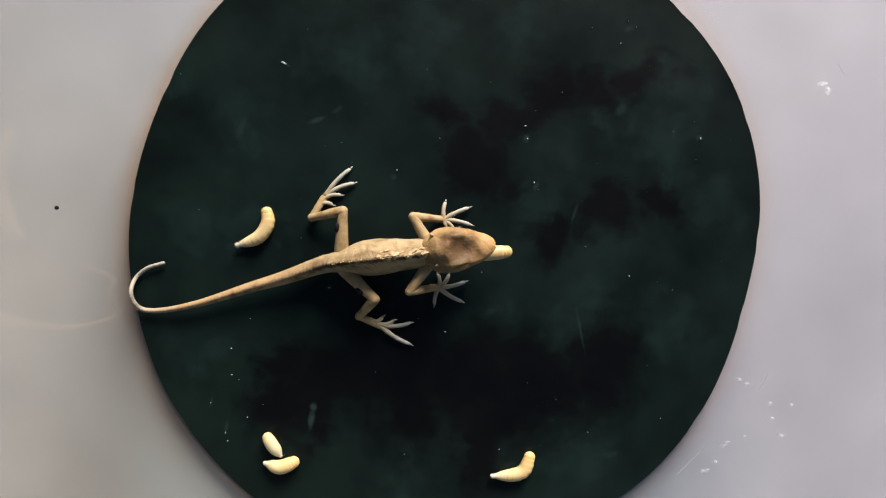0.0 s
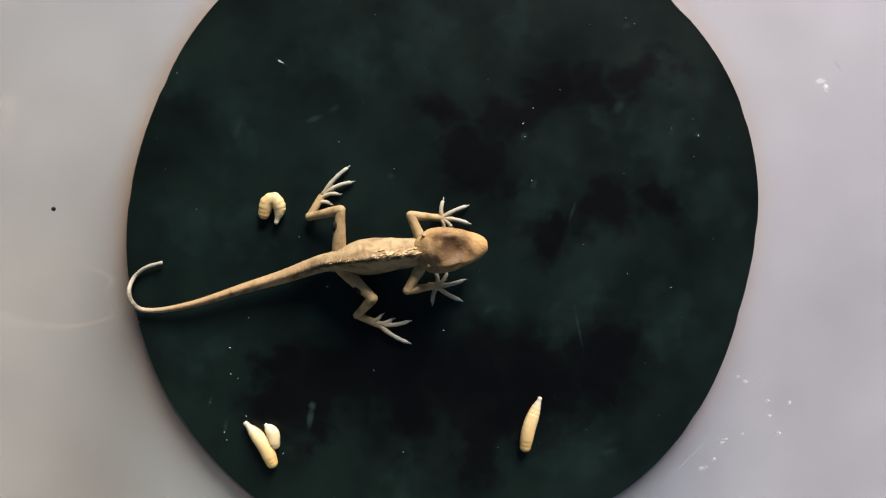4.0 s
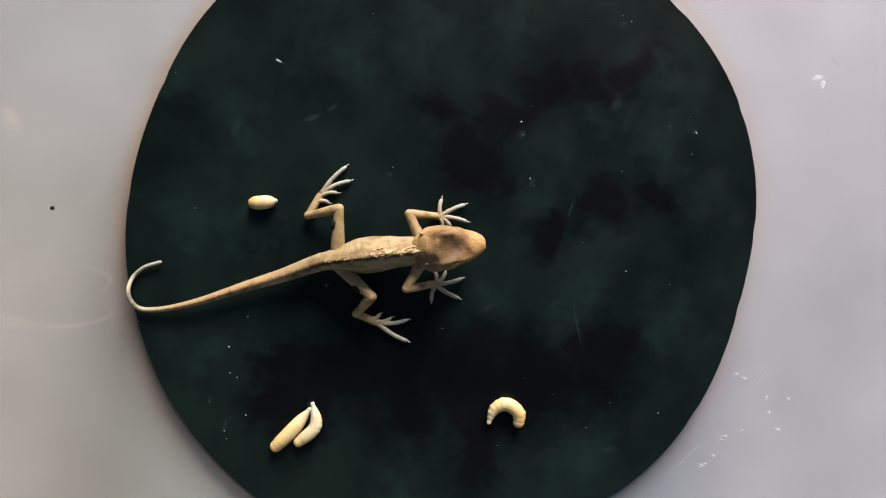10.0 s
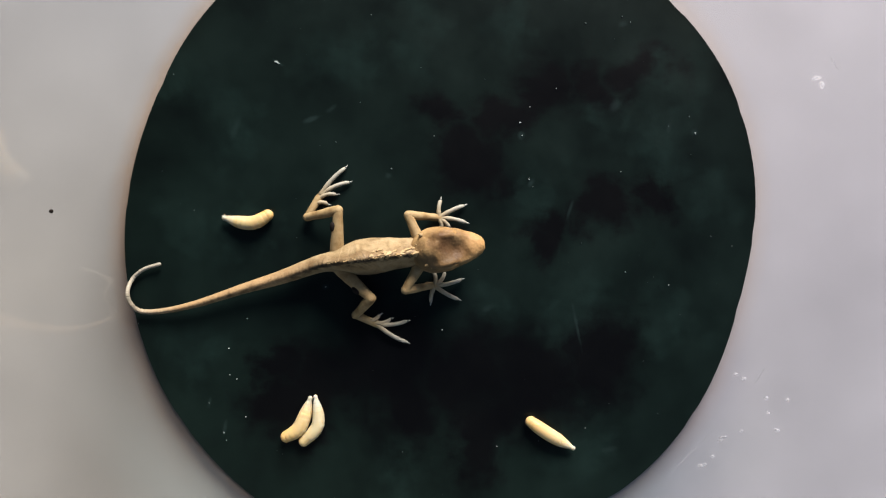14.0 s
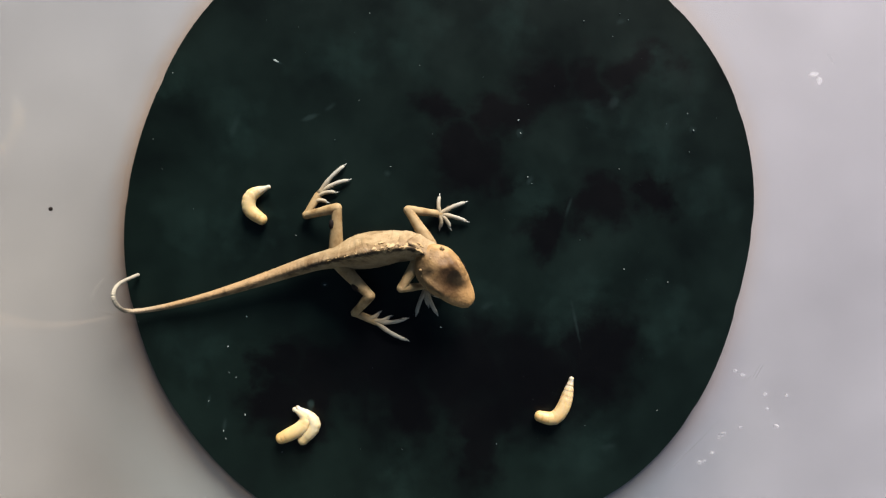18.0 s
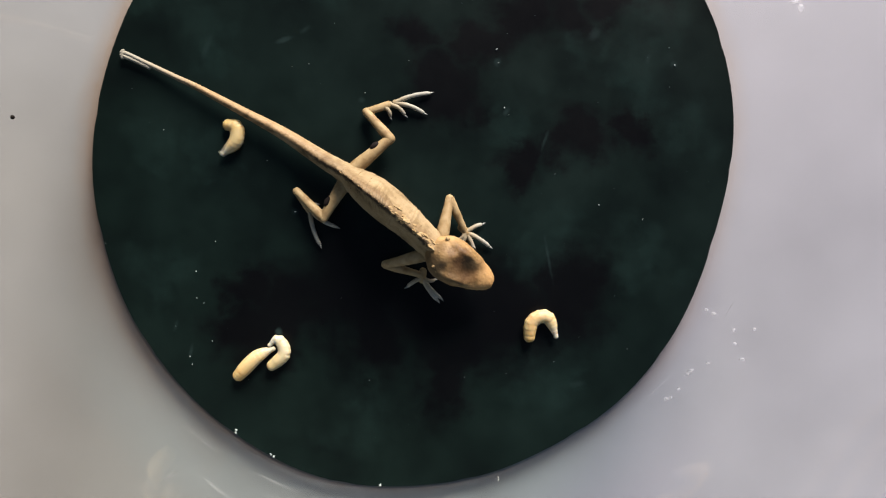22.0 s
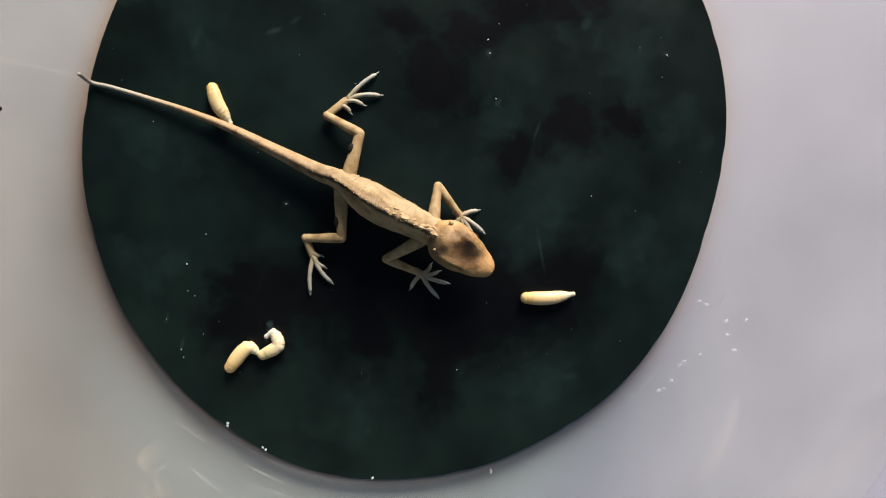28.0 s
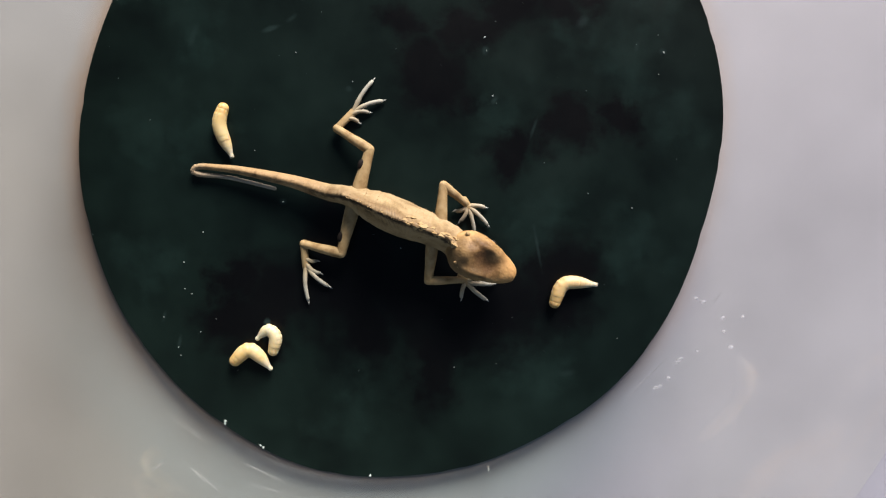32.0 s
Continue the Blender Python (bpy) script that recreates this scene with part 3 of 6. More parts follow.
class Lizard:
    def __init__(self):
        self.root = tagged(new("lizard"), "sandy brown juvenile lizard with a long thin tail", "lizard")
        self.now, self.rows, self.length = {}, [], {}
        root = self.root
        bm = loft([(x * MM, w * MM, h * 1.35 * MM, z * MM, 0.0, 0.2) for x, w, h, z in head_rings()], 48, self.brow)
        self.head = part("head", None, HEAD_SKIN, root, "broad brown scaly head with bulging brows", me=keep_rest(mesh_of(bm, "head", HEAD_SKIN)))
        jaw = [(x * MM, w * 0.93 * MM, 1.2 * MM * (1 - 0.04 * x), -1.9 * MM) for x, w in ((0.4, 2.8), (2.0, 4.3), (5, 4.6), (8, 4.1), (10.5, 3.2), (12.5, 2.1), (13.6, 1.0))]
        part("lower_jaw", None, LIMB_SKIN, self.head, me=keep_rest(mesh_of(loft(jaw, 16), "lower_jaw", LIMB_SKIN)))
        for side in (1, -1):
            bm = bmesh.new()
            bmesh.ops.create_uvsphere(bm, u_segments=14, v_segments=8, radius=1.05 * MM)
            e = part("eye", bm, EYE, self.head, "small dark eye under a brow")
            e.location = (6.8 * MM, side * 3.95 * MM, 0.35 * MM)
            bm = bmesh.new()
            bmesh.ops.create_uvsphere(bm, u_segments=14, v_segments=8, radius=1.0 * MM)
            bmesh.ops.scale(bm, vec=(2.3, 1.5, 1.05), verts=bm.verts)
            me = keep_rest(mesh_of(bm, "brow", HEAD_SKIN), (6.2 * MM, side * 5.5 * MM, 2.5 * MM))
            b = part("brow", None, HEAD_SKIN, self.head, "raised scaly brow", me=me)
            b.matrix_basis = pose(6.6 * MM, side * 3.35 * MM, 2.35 * MM, side * -38, 10, side * -14)
            bm = bmesh.new()
            bmesh.ops.create_cone(bm, cap_ends=True, segments=10, radius1=0.75 * MM, radius2=0.45 * MM, depth=0.25 * MM)
            t = part("ear_disc", bm, GRIT, self.head)
            t.matrix_basis = pose(1.9 * MM, side * 4.5 * MM, -0.3 * MM, side * -70, 0, 0)
            bm = bmesh.new()
            bmesh.ops.create_uvsphere(bm, u_segments=8, v_segments=6, radius=0.22 * MM)
            n = part("nostril", bm, GRIT, self.head)
            n.location = (13.0 * MM, side * 1.1 * MM, 0.35 * MM)
        for x, y, z, size in ((0.8, 3.6, 2.3, 0.75), (1.5, -2.9, 2.8, 0.8), (3.0, 0.1, 3.7, 0.8), (-0.2, 1.5, 2.4, 0.55), (0.3, -1.3, 2.8, 0.5), (2.4, 3.4, 2.6, 0.45), (2.6, -3.6, 2.5, 0.45), (-0.6, 0.2, 2.5, 0.55), (0.9, 0.4, 3.6, 0.45)):
            bm = bmesh.new()
            bmesh.ops.create_cone(bm, cap_ends=True, segments=7, radius1=size * MM, radius2=0.12 * size * MM, depth=1.5 * size * MM)
            spine = part("nape_spine", None, LIMB_SKIN, self.head, "short pale spine", me=keep_rest(mesh_of(bm, "nape_spine", LIMB_SKIN), (0.02 * x, 0.02 * y, 0.3)))
            spine.matrix_basis = pose(x * MM, y * MM, (z + 0.45) * MM, -y * 8, -42, 0)
        bm = loft(capped(-2.6 * MM, 2.6 * MM, 3.0 * MM, 2.9 * MM, 1.2, 4, ridge=0.5 * MM, cap=0.6, tent=0.75), 22, self.folds(1.5 * MM))
        self.neck = part("neck", None, SKIN, root, me=keep_rest(mesh_of(bm, "neck", SKIN), (1.5 * MM, 0, 0)))
        self.pieces = []
        step = TRUNK_LENGTH / TRUNK
        for i in range(TRUNK):
            a = trunk_width((i + 0.5) / TRUNK) * MM
            stations = [-0.95 * step + 1.9 * step * k / 12 for k in range(13)]
            girth = [trunk_width((i + 0.5 - x / step) / TRUNK) * MM for x in stations]
            tall = [trunk_tall((i + 0.5 - x / step) / TRUNK) for x in stations]
            back = capped(stations[0], stations[-1], girth[0], girth[-1], tall[0], 4, ridge=0.5 * MM, cap=0.5, tent=0.9)
            front = capped(stations[0], stations[-1], girth[0], girth[-1], tall[-1], 4, ridge=0.5 * MM, cap=0.5, tent=0.9)
            rings = back[:4] + [(x, r, r * h, 0.0, 0.5 * MM, 0.9) for x, r, h in zip(stations, girth, tall)] + front[7:]
            bm = loft(rings, 36, self.folds(-(i + 0.5) * step))
            me = keep_rest(mesh_of(bm, "body_segment", SKIN), (-(i + 0.5) * step, 0, 0))
            self.pieces.append(part("body_segment", None, SKIN, root, me=me))
            bm = bmesh.new()
            self.crest(bm, i, a, step)
            me = keep_rest(mesh_of(bm, "crest", LIMB_SKIN, False), (0.7 + 0.01 * i, 0, 0))
            part("crest", None, LIMB_SKIN, self.pieces[-1], "row of pale raised back scales", me=me)
        step = TAIL_LENGTH / TAIL
        for i in range(TAIL):
            a, b = tail_width((i - 0.3) / TAIL) * MM, tail_width((i + 1.3) / TAIL) * MM
            bm = loft(capped(-step * 0.8, step * 0.8, b, a, 1.1 + (TRUNK_TALL - 1.1) * max(0.0, 1 - i / 16), 3, ridge=0.2 * MM * (1 - i / TAIL), cap=0.8, tent=0.7 * (1 - i / TAIL)), 14)
            me = keep_rest(mesh_of(bm, "tail_segment", SKIN), (-TRUNK_LENGTH - (i + 0.5) * step, 0, 0))
            self.pieces.append(part("tail_segment" if i < TAIL - 1 else "tail_tip", None, SKIN, root, me=me))
        self.limbs = {}
        for key in ("fl", "fr"):
            self.limbs[key] = dict(
                bones=[leg_piece("upper_arm", 9.0 * MM, 1.45 * MM, 0.95 * MM, LIMB_SKIN, root), leg_piece("forearm", 7.6 * MM, 1.0 * MM, 0.78 * MM, LIMB_SKIN, root)],
                balls=[joint_ball("elbow", 0.95 * MM, root), joint_ball("wrist", 0.7 * MM, root)], foot=self.foot("forefoot", 2.2, 0.95), toes=[])
            for n in (4.3, 6.6, 6.6, 4.2, 3.4):
                self.limbs[key]["toes"].append(self.toe(n * MM, self.limbs[key]["foot"], 1 if key[1] == "l" else -1))
        for key in ("hl", "hr"):
            self.limbs[key] = dict(
                bones=[leg_piece("thigh", 11.0 * MM, 1.66 * MM, 1.06 * MM, LIMB_SKIN, root), leg_piece("shin", 8.4 * MM, 1.12 * MM, 0.92 * MM, LIMB_SKIN, root)],
                balls=[joint_ball("knee", 1.07 * MM, root), joint_ball("ankle", 0.95 * MM, root)], foot=self.foot("hind_foot", 5.2, 0.95), toes=[])
            for n in (8.6, 7.4, 4.4, 3.0):
                self.limbs[key]["toes"].append(self.toe(n * MM, self.limbs[key]["foot"], 1 if key[1] == "l" else -1))

    @staticmethod
    def brow(p):
        """Hollows the crown a little and keeps the temples full."""
        u = p.x / MM
        d = Vector((0, 0, 0))
        if p.z > 0.6 * MM:
            y = abs(p.y) / MM
            top = min(1.0, (p.z / MM - 0.6) / 1.2)
            # a deep dish in the crown between two raised ridges over the eyes
            d.z -= 2.1 * MM * top * math.exp(-((u - 7.4) / 3.2) ** 2 - (y / 2.0) ** 2)
            d.z += 0.95 * MM * top * math.exp(-((u - 6.4) / 2.8) ** 2 - ((y - 3.2 + 0.13 * (u - 6.4)) / 0.7) ** 2)
            d.z -= 0.5 * MM * top * math.exp(-((u - 3.0) / 1.0) ** 2 - ((y - 2.4) / 0.9) ** 2)
            d.z += top * (0.26 * MM * noise.noise(p * 520) + 0.12 * MM * noise.noise(p * 1300))
        d.y += 0.16 * MM * noise.noise(p * 500 + Vector((3, 1, 7)))
        return d

    @staticmethod
    def folds(start):
        """Slack skin: shallow folds that run on from piece to piece."""
        def shift(p):
            q = Vector((p.x + start, p.y, p.z))
            w = 0.13 * MM * noise.noise(q * 330) + 0.05 * MM * noise.noise(q * 900)
            for x, y in ((-12.2, 1.6), (-13.6, 1.9), (-9.2, -2.0), (-6.5, 2.2)):
                d = (q.x - x * MM) * 0.9 + (q.y - y * MM) * 0.45
                w += 0.36 * MM * math.exp(-(d / (0.38 * MM)) ** 2 - ((q.y - y * MM) / (1.1 * MM)) ** 2)
            return Vector((0, w * (1 if p.y > 0 else -1), w))
        return shift

    @staticmethod
    def crest(bm, i, width, step):
        """Low raised scales along the ridge of the back, larger at the shoulders."""
        rng = random.Random(40 + i)
        big, count = (1.0, 7) if i < 5 else (0.42, 4)
        rows = [(rng.uniform(-0.10, 0.34) if i < 5 else rng.uniform(-0.08, 0.10), big * rng.uniform(0.5, 1.1)) for _ in range(count)] + [(rng.uniform(-0.75, 0.75), rng.uniform(0.12, 0.24)) for _ in range(14)]
        for k, (side, size) in enumerate(rows):
            x = -step / 2 + step * ((k + 0.5) / count if k < count else rng.random())
            y = side * width
            z = trunk_tall((i + 0.5) / TRUNK) * width * (0.1 * math.sqrt(max(0.0, 1 - side * side)) + 0.936 * (1 - abs(side) ** 1.15)) + 0.5 * MM * max(0.0, 1 - abs(side) * 1.6)
            s = size * MM
            lift = 0.7 * s if k < count else 0.35 * s
            wide = rng.uniform(0.4, 0.8)
            base = [bm.verts.new((x + s * 0.9 * math.cos(a), y + s * wide * math.sin(a), z - 0.16 * MM)) for a in (0.3, 1.6, 3.1, 4.7)]
            tip = bm.verts.new((x - s * 0.45, y * 1.02, z + lift))
            for a in range(4):
                bm.faces.new((base[a], base[(a + 1) % 4], tip))

    def foot(self, name, length, r):
        bm = loft(capped(0, length * MM, r * 0.88 * MM, r * 0.92 * MM, 0.72, 4, cap=0.9), 14)
        return part(name, None, LIMB_SKIN, self.root, me=keep_rest(mesh_of(bm, name, LIMB_SKIN), (0.3, 0, 0)))

    def toe(self, length, parent, side=1):
        rings = []
        count = 11
        for i in range(count):
            u = i / (count - 1)
            r = (0.56 - 0.16 * u + 0.07 * math.exp(-((u - 0.93) / 0.08) ** 2)) * MM * (1 + 0.06 * math.cos(u * 18)) * (0.6 if i == count - 1 else 1)
            rings.append((u * length - 0.3 * MM, r, r * 0.9, 0.35 * MM * math.sin(u * math.pi)))
        bend = random.Random(round(length * 1e7)).uniform(0.25, 0.6) * MM
        me = keep_rest(mesh_of(loft(rings, 10, lambda p: Vector((0, side * bend * math.sin(max(0.0, min(1.0, p.x / length)) * math.pi), 0))), "toe", TOE_SKIN), (0.4, 0, 0))
        toe = part("toe", None, TOE_SKIN, parent, "thin pale jointed toe", me=me)
        bm = loft([(length - 0.45 * MM, 0.24 * MM, 0.24 * MM, 0), (length + 0.1 * MM, 0.15 * MM, 0.18 * MM, 0.02 * MM), (length + 0.55 * MM, 0.03 * MM, 0.04 * MM, -0.18 * MM)], 6)
        part("claw", bm, CLAW, self.root, smooth=True).parent = toe
        return toe

    def at(self, t, **given):
        self.now.update(given)
        n = self.now
        out = {}
        v = lambda p: Vector(p) * MM
        spine = [v(p) for p in n["spine"]]
        tail = [v(p) for p in n["tail"]]
        place, marks = smooth_line(spine + tail, 0)
        hip, end = marks[len(spine) - 1], marks[-1]
        cuts = [hip * i / TRUNK for i in range(TRUNK + 1)] + [hip + (end - hip) * i / TAIL for i in range(1, TAIL + 1)]
        pts = [place(s) for s in cuts]
        body = [along(pts[i + 1], pts[i]) for i in range(TRUNK + TAIL)]
        for ob, m in zip(self.pieces, body):
            out[ob] = m
        snout = v(n["snout"]) + Vector((0, 0, NOSE_UP))
        # the head keeps its length: the neck gives
        head = along(spine[0], snout, 0.0)
        head.translation = snout - head.to_3x3() @ Vector((13.9 * MM, 0, -0.6 * MM))
        out[self.head] = head
        out[self.neck] = along(spine[0], head.translation + head.to_3x3() @ Vector((1.5 * MM, 0, 0)))
        for key, limb in self.limbs.items():
            side = 1 if key[1] == "l" else -1
            front = key[0] == "f"
            seat = body[n.get("shoulder", 0) if front else TRUNK - 1] @ Vector(((0.6 if front else 0.0) * MM, side * (2.2 if front else 1.5) * MM, -0.9 * MM))
            joints = [v(p) for p in n[key]]
            elbow, wrist = joints[0], joints[1]
            for bone, a, b, size in zip(limb["bones"], (seat, elbow), (elbow, wrist), ((9.0, 7.6) if front else (11.0, 8.4))):
                m = along(a, b, 1.0 if bone is limb["bones"][0] else 0.5)
                m.translation -= m.to_3x3() @ Vector((size * MM * (1.0 if bone is limb["bones"][0] else 0.5), 0, 0))
                out[bone] = m
            for ball, p in zip(limb["balls"], (elbow, wrist)):
                m = along(elbow, wrist)
                m.translation = p
                out[ball] = m
            if front:
                tips = joints[2:]
                lead = sum((p - wrist for p in tips), Vector()) / len(tips)
                lead.z = -0.1 * lead.length
                foot = along(wrist - lead.normalized() * 1.1 * MM, wrist + lead, 0.0)
                root_of = [wrist + lead.normalized() * 0.6 * MM] * 5
            else:
                ball, tips = joints[2], joints[3:]
                foot = along(wrist, ball, 0.0)
                root_of = [ball, ball, wrist.lerp(ball, 0.85), wrist.lerp(ball, 0.65)]
            out[limb["foot"]] = foot
            for k, toe in enumerate(limb["toes"]):
                if k < len(tips):
                    m = along(root_of[k], tips[k], 0.0)
                    self.length[(key, k)] = foot.inverted() @ m
                else:
                    m = foot @ self.length[(key, k)]
                out[toe] = m
        self.rows.append((t, out, body[TRUNK // 2]))

    def play(self):
        roots = []
        for t, out, trunk in self.rows:
            m = trunk.copy()
            m.translation.z = 0
            roots.append(m)
        walk(self.root, [(row[0], m) for row, m in zip(self.rows, roots)])
        feet = [limb["foot"] for limb in self.limbs.values()]
        for ob in (self.head, self.neck, *self.pieces, *feet, *(b for limb in self.limbs.values() for b in limb["bones"] + limb["balls"])):
            walk(ob, [(row[0], m.inverted() @ row[1][ob]) for row, m in zip(self.rows, roots)])
        for limb in self.limbs.values():
            for toe in limb["toes"]:
                walk(toe, [(row[0], row[1][limb["foot"]].inverted() @ row[1][toe]) for row in self.rows])


lizard = Lizard()
maggots = [
    Maggot("cream maggot wriggling beside the lizard's tail", GRUB, 0.92),
    Maggot("cream maggot wriggling alone on the dark sheet", GRUB, 0.92),
    Maggot("plump cream maggot twined with a paler one", GRUB, 0.96),
    Maggot("paler maggot curled against a plump one", PALE_GRUB, 0.86),
]
swallowed = Maggot("cream maggot caught in the lizard's jaws", GRUB, 0.95)

# ---- dust, scuffs and crumbs ----
DUST_AT = [
    (-4.4, 35.8, 0.19), (26.1, 30.9, 0.19), (32.7, 45.4, 0.25), (40.8, 46.9, 0.25), (42.7, 45.6, 0.19),
    (39.2, 41.9, 0.19), (20.2, 26.8, 0.19), (17.9, 23.3, 0.38), (18.4, 20.4, 0.25), (51.5, 22.3, 0.19),
    (56.2, 24.5, 0.19), (57.6, 20.7, 0.38), (56.7, 15.9, 0.19), (40.8, 12.1, 0.19), (20.0, 10.5, 0.25),
    (20.9, 8.9, 0.19), (31.9, -4.0, 0.19), (42.0, -10.7, 0.25), (52.0, -13.8, 0.25), (-0.0, -23.8, 0.32),
    (-26.6, -13.8, 0.38), (-33.0, -2.4, 0.19), (-44.7, -21.0, 0.25), (-49.1, -27.9, 0.25), (-49.0, -34.0, 0.19),
    (-47.4, -35.1, 0.25), (-45.5, -43.9, 0.25), (-53.9, -40.6, 0.19), (-50.6, -47.6, 0.25), (-50.1, -49.4, 0.19),
    (-9.3, -52.3, 0.19), (49.8, -43.6, 0.19), (33.1, -46.9, 0.19), (-23.8, 19.2, 0.19), (-1.6, 20.4, 0.19),
    (-15.5, 47.5, 0.19), (-60.2, 34.5, 0.19), (-56.3, 3.9, 0.19), (-11.2, 13.1, 0.25), (-69.7, -22.0, 0.19),
    (-37.1, -52.7, 0.19), (-6.2, -20.8, 0.19), (-16.0, -33.2, 0.13), (46.4, -31.3, 0.13), (12.6, -51.1, 0.19),
    (9.9, 33.1, 0.13), (-18.2, 28.1, 0.13), (-63.2, 12.9, 0.13), (61.5, -2.7, 0.13), (25.6, -39.2, 0.13),
]


def build_dust():
    bm = bmesh.new()
    rng = random.Random(5)
    spots = list(DUST_AT)
    for _ in range(60):
        a, r = rng.uniform(0, 6.283), 68 * math.sqrt(rng.random())
        spots.append((r * math.cos(a), r * math.sin(a), rng.uniform(0.04, 0.10)))
    for x, y, r in spots:
        m = pose(x * MM, y * MM, 0.3 * r * MM, rng.uniform(0, 90), rng.uniform(0, 90), rng.uniform(0, 180))
        bmesh.ops.create_icosphere(bm, subdivisions=1, radius=0.8 * r * MM, matrix=m @ Matrix.Diagonal((1, rng.uniform(0.5, 1), 0.5, 1)))
    for x, y, length, width, turn in ((-36.8, 37.1, 1.27, 0.32, -32),):
        for k in range(5):
            m = pose(x * MM, y * MM, 0.06 * MM, 0, 0, turn + rng.uniform(-8, 8)) @ Matrix.Translation((rng.uniform(-0.4, 0.4) * length * MM, rng.uniform(-0.5, 0.5) * width * MM, 0))
            bmesh.ops.create_icosphere(bm, subdivisions=2, radius=1.0, matrix=m @ Matrix.Diagonal((rng.uniform(0.2, 0.5) * length * MM, 0.35 * width * MM, 0.06 * MM, 1)))
    ob = new("dust_specks", mesh_of(bm, "dust_specks", DUST, False))
    tagged(ob, "scattered white dust specks on the dark sheet", "dust", kind="stuff")


def wall_pose(turn, z):
    """On the inner wall at an angle and a height in mm, x along the wall, y up it, z out of it into the tub."""
    a = radians(turn)
    r = floor_radius(a) + 0.0012 + FLARE * max(0.0, z * MM - 0.0024)
    inward = Vector((-math.cos(a), -math.sin(a), FLARE)).normalized()
    side = Vector((math.sin(a), -math.cos(a), 0))
    up = inward.cross(side)
    m = Matrix((side, up, inward)).transposed().to_4x4()
    m.translation = (CX + r * math.cos(a), CY + r * math.sin(a), z * MM)
    return m


def build_scuffs():
    bm = bmesh.new()
    rng = random.Random(9)

    def scuff(turn, z, w, h, tilt):
        for k in range(3):
            m = wall_pose(turn, z) @ pose(rng.uniform(-0.3, 0.3) * w * MM, rng.uniform(-0.4, 0.4) * h * MM, 0.02 * MM, 0, 0, -tilt + rng.uniform(-12, 12))
            s = Matrix.Diagonal((0.85 * w * MM, 0.85 * h * MM, 0.3 * MM, 1))
            bmesh.ops.create_icosphere(bm, subdivisions=2, radius=1.0, matrix=m @ s)

    def scratch(ends, width, strands=3, spread=0.25):
        """Fine parallel lines drawn along the wall through points of (angle, height)."""
        for k in range(strands):
            off = rng.uniform(-spread, spread)
            rows = []
            for (a0, z0), (a1, z1) in zip(ends, ends[1:]):
                for i in range(9):
                    u = i / 8
                    rows.append((a0 + (a1 - a0) * u, z0 + (z1 - z0) * u + off + 0.06 * rng.uniform(-1, 1)))
            cut = sorted(rng.sample(range(len(rows)), 2)) if k else [0, len(rows)]
            rows = rows[cut[0]:cut[1]] if cut[1] - cut[0] > 3 else rows
            last = None
            for i, (a, z) in enumerate(rows):
                w = width * math.sin(math.pi * (i + 0.5) / len(rows)) ** 0.5 * rng.uniform(0.6, 1.1) * MM
                m = wall_pose(a, z)
                pair = [bm.verts.new(m @ Vector((dx, dy, dz))) for dx, dy, dz in ((-0.25 * w, 0.3 * w, 0.02 * MM), (0.25 * w, -0.3 * w, 0.8 * w))]
                if last:
                    bm.faces.new((last[0], last[1], pair[1], pair[0]))
                last = pair

    # drops and dents
    for turn, z, w, h, tilt in ((-25.4, 5.9, 0.34, 0.95, -12), (-25.5, 9.2, 0.34, 1.0, -12), (-26.5, 18.9, 0.4, 0.55, -20), (-29.8, 26.3, 0.3, 1.0, -15), (-35.6, 12.6, 0.32, 1.35, -40),
                                (-36.4, 12.2, 0.2, 0.9, -40), (-39.1, 13.0, 0.35, 0.6, -30), (-41.6, 11.7, 0.4, 0.8, -30), (-41.0, 12.6, 0.22, 0.6, -60),
                                (-25.1, 25.3, 0.35, 0.5, 0), (21.4, 27.1, 0.8, 0.8, 10), (22.6, 26.3, 0.4, 1.5, 20), (-73.4, 0.8, 0.22, 1.2, 5),
                                (-28.3, 21.5, 0.25, 0.5, 0), (-33.0, 16.4, 0.22, 0.5, -30)):
        scuff(turn, z, w, h, tilt)
    scratch(((-48.5, 5.6), (-41.6, 5.9), (-35.7, 7.7), (-31.5, 10.4)), 0.15, 3, 0.3)
    ob = new("wall_dents", mesh_of(bm, "wall_dents", DENT, True))
    tagged(ob, "shiny pale dents and dried drops on the tub's wall", "dent", kind="stuff")
    bm = bmesh.new()
    # long scratches
    scratch(((-25.2, 13.0), (-22.3, 14.1)), 0.25, 3, 0.8)
    scratch(((-27.4, 9.5), (-24.0, 12.4)), 0.12, 3, 0.8)
    scratch(((24.4, 32.1), (22.6, 32.8)), 0.4, 2, 0.2)
    scratch(((-118.0, 11.0), (-119.1, 1.2)), 0.1, 3, 0.3)
    scratch(((-116.2, 6.6), (-110.7, 6.6), (-107.5, 6.9)), 0.09, 4, 0.4)
    scratch(((-122.2, 17.8), (-118.0, 19.1), (-114.5, 20.5)), 0.1, 5, 0.7)
    scratch(((-124.9, 20.9), (-125.6, 26.0)), 0.1, 3, 1.2)
    scratch(((-113.0, 12.0), (-104.0, 11.0)), 0.06, 3, 0.9)
    scratch(((-130.0, 8.0), (-122.0, 7.0)), 0.1, 3, 1.2)
    scratch(((-62.5, 0.9), (-63.2, 3.6)), 0.14, 2, 0.3)
    for _ in range(34):
        a, z = rng.uniform(-128, -24), rng.uniform(2.5, 30)
        scratch(((a, z), (a + rng.uniform(-2.5, 2.5), z + rng.uniform(-1.8, 1.8))), rng.uniform(0.05, 0.1), 1)
    ob = new("wall_scratches", mesh_of(bm, "wall_scratches", SCRATCH, True))
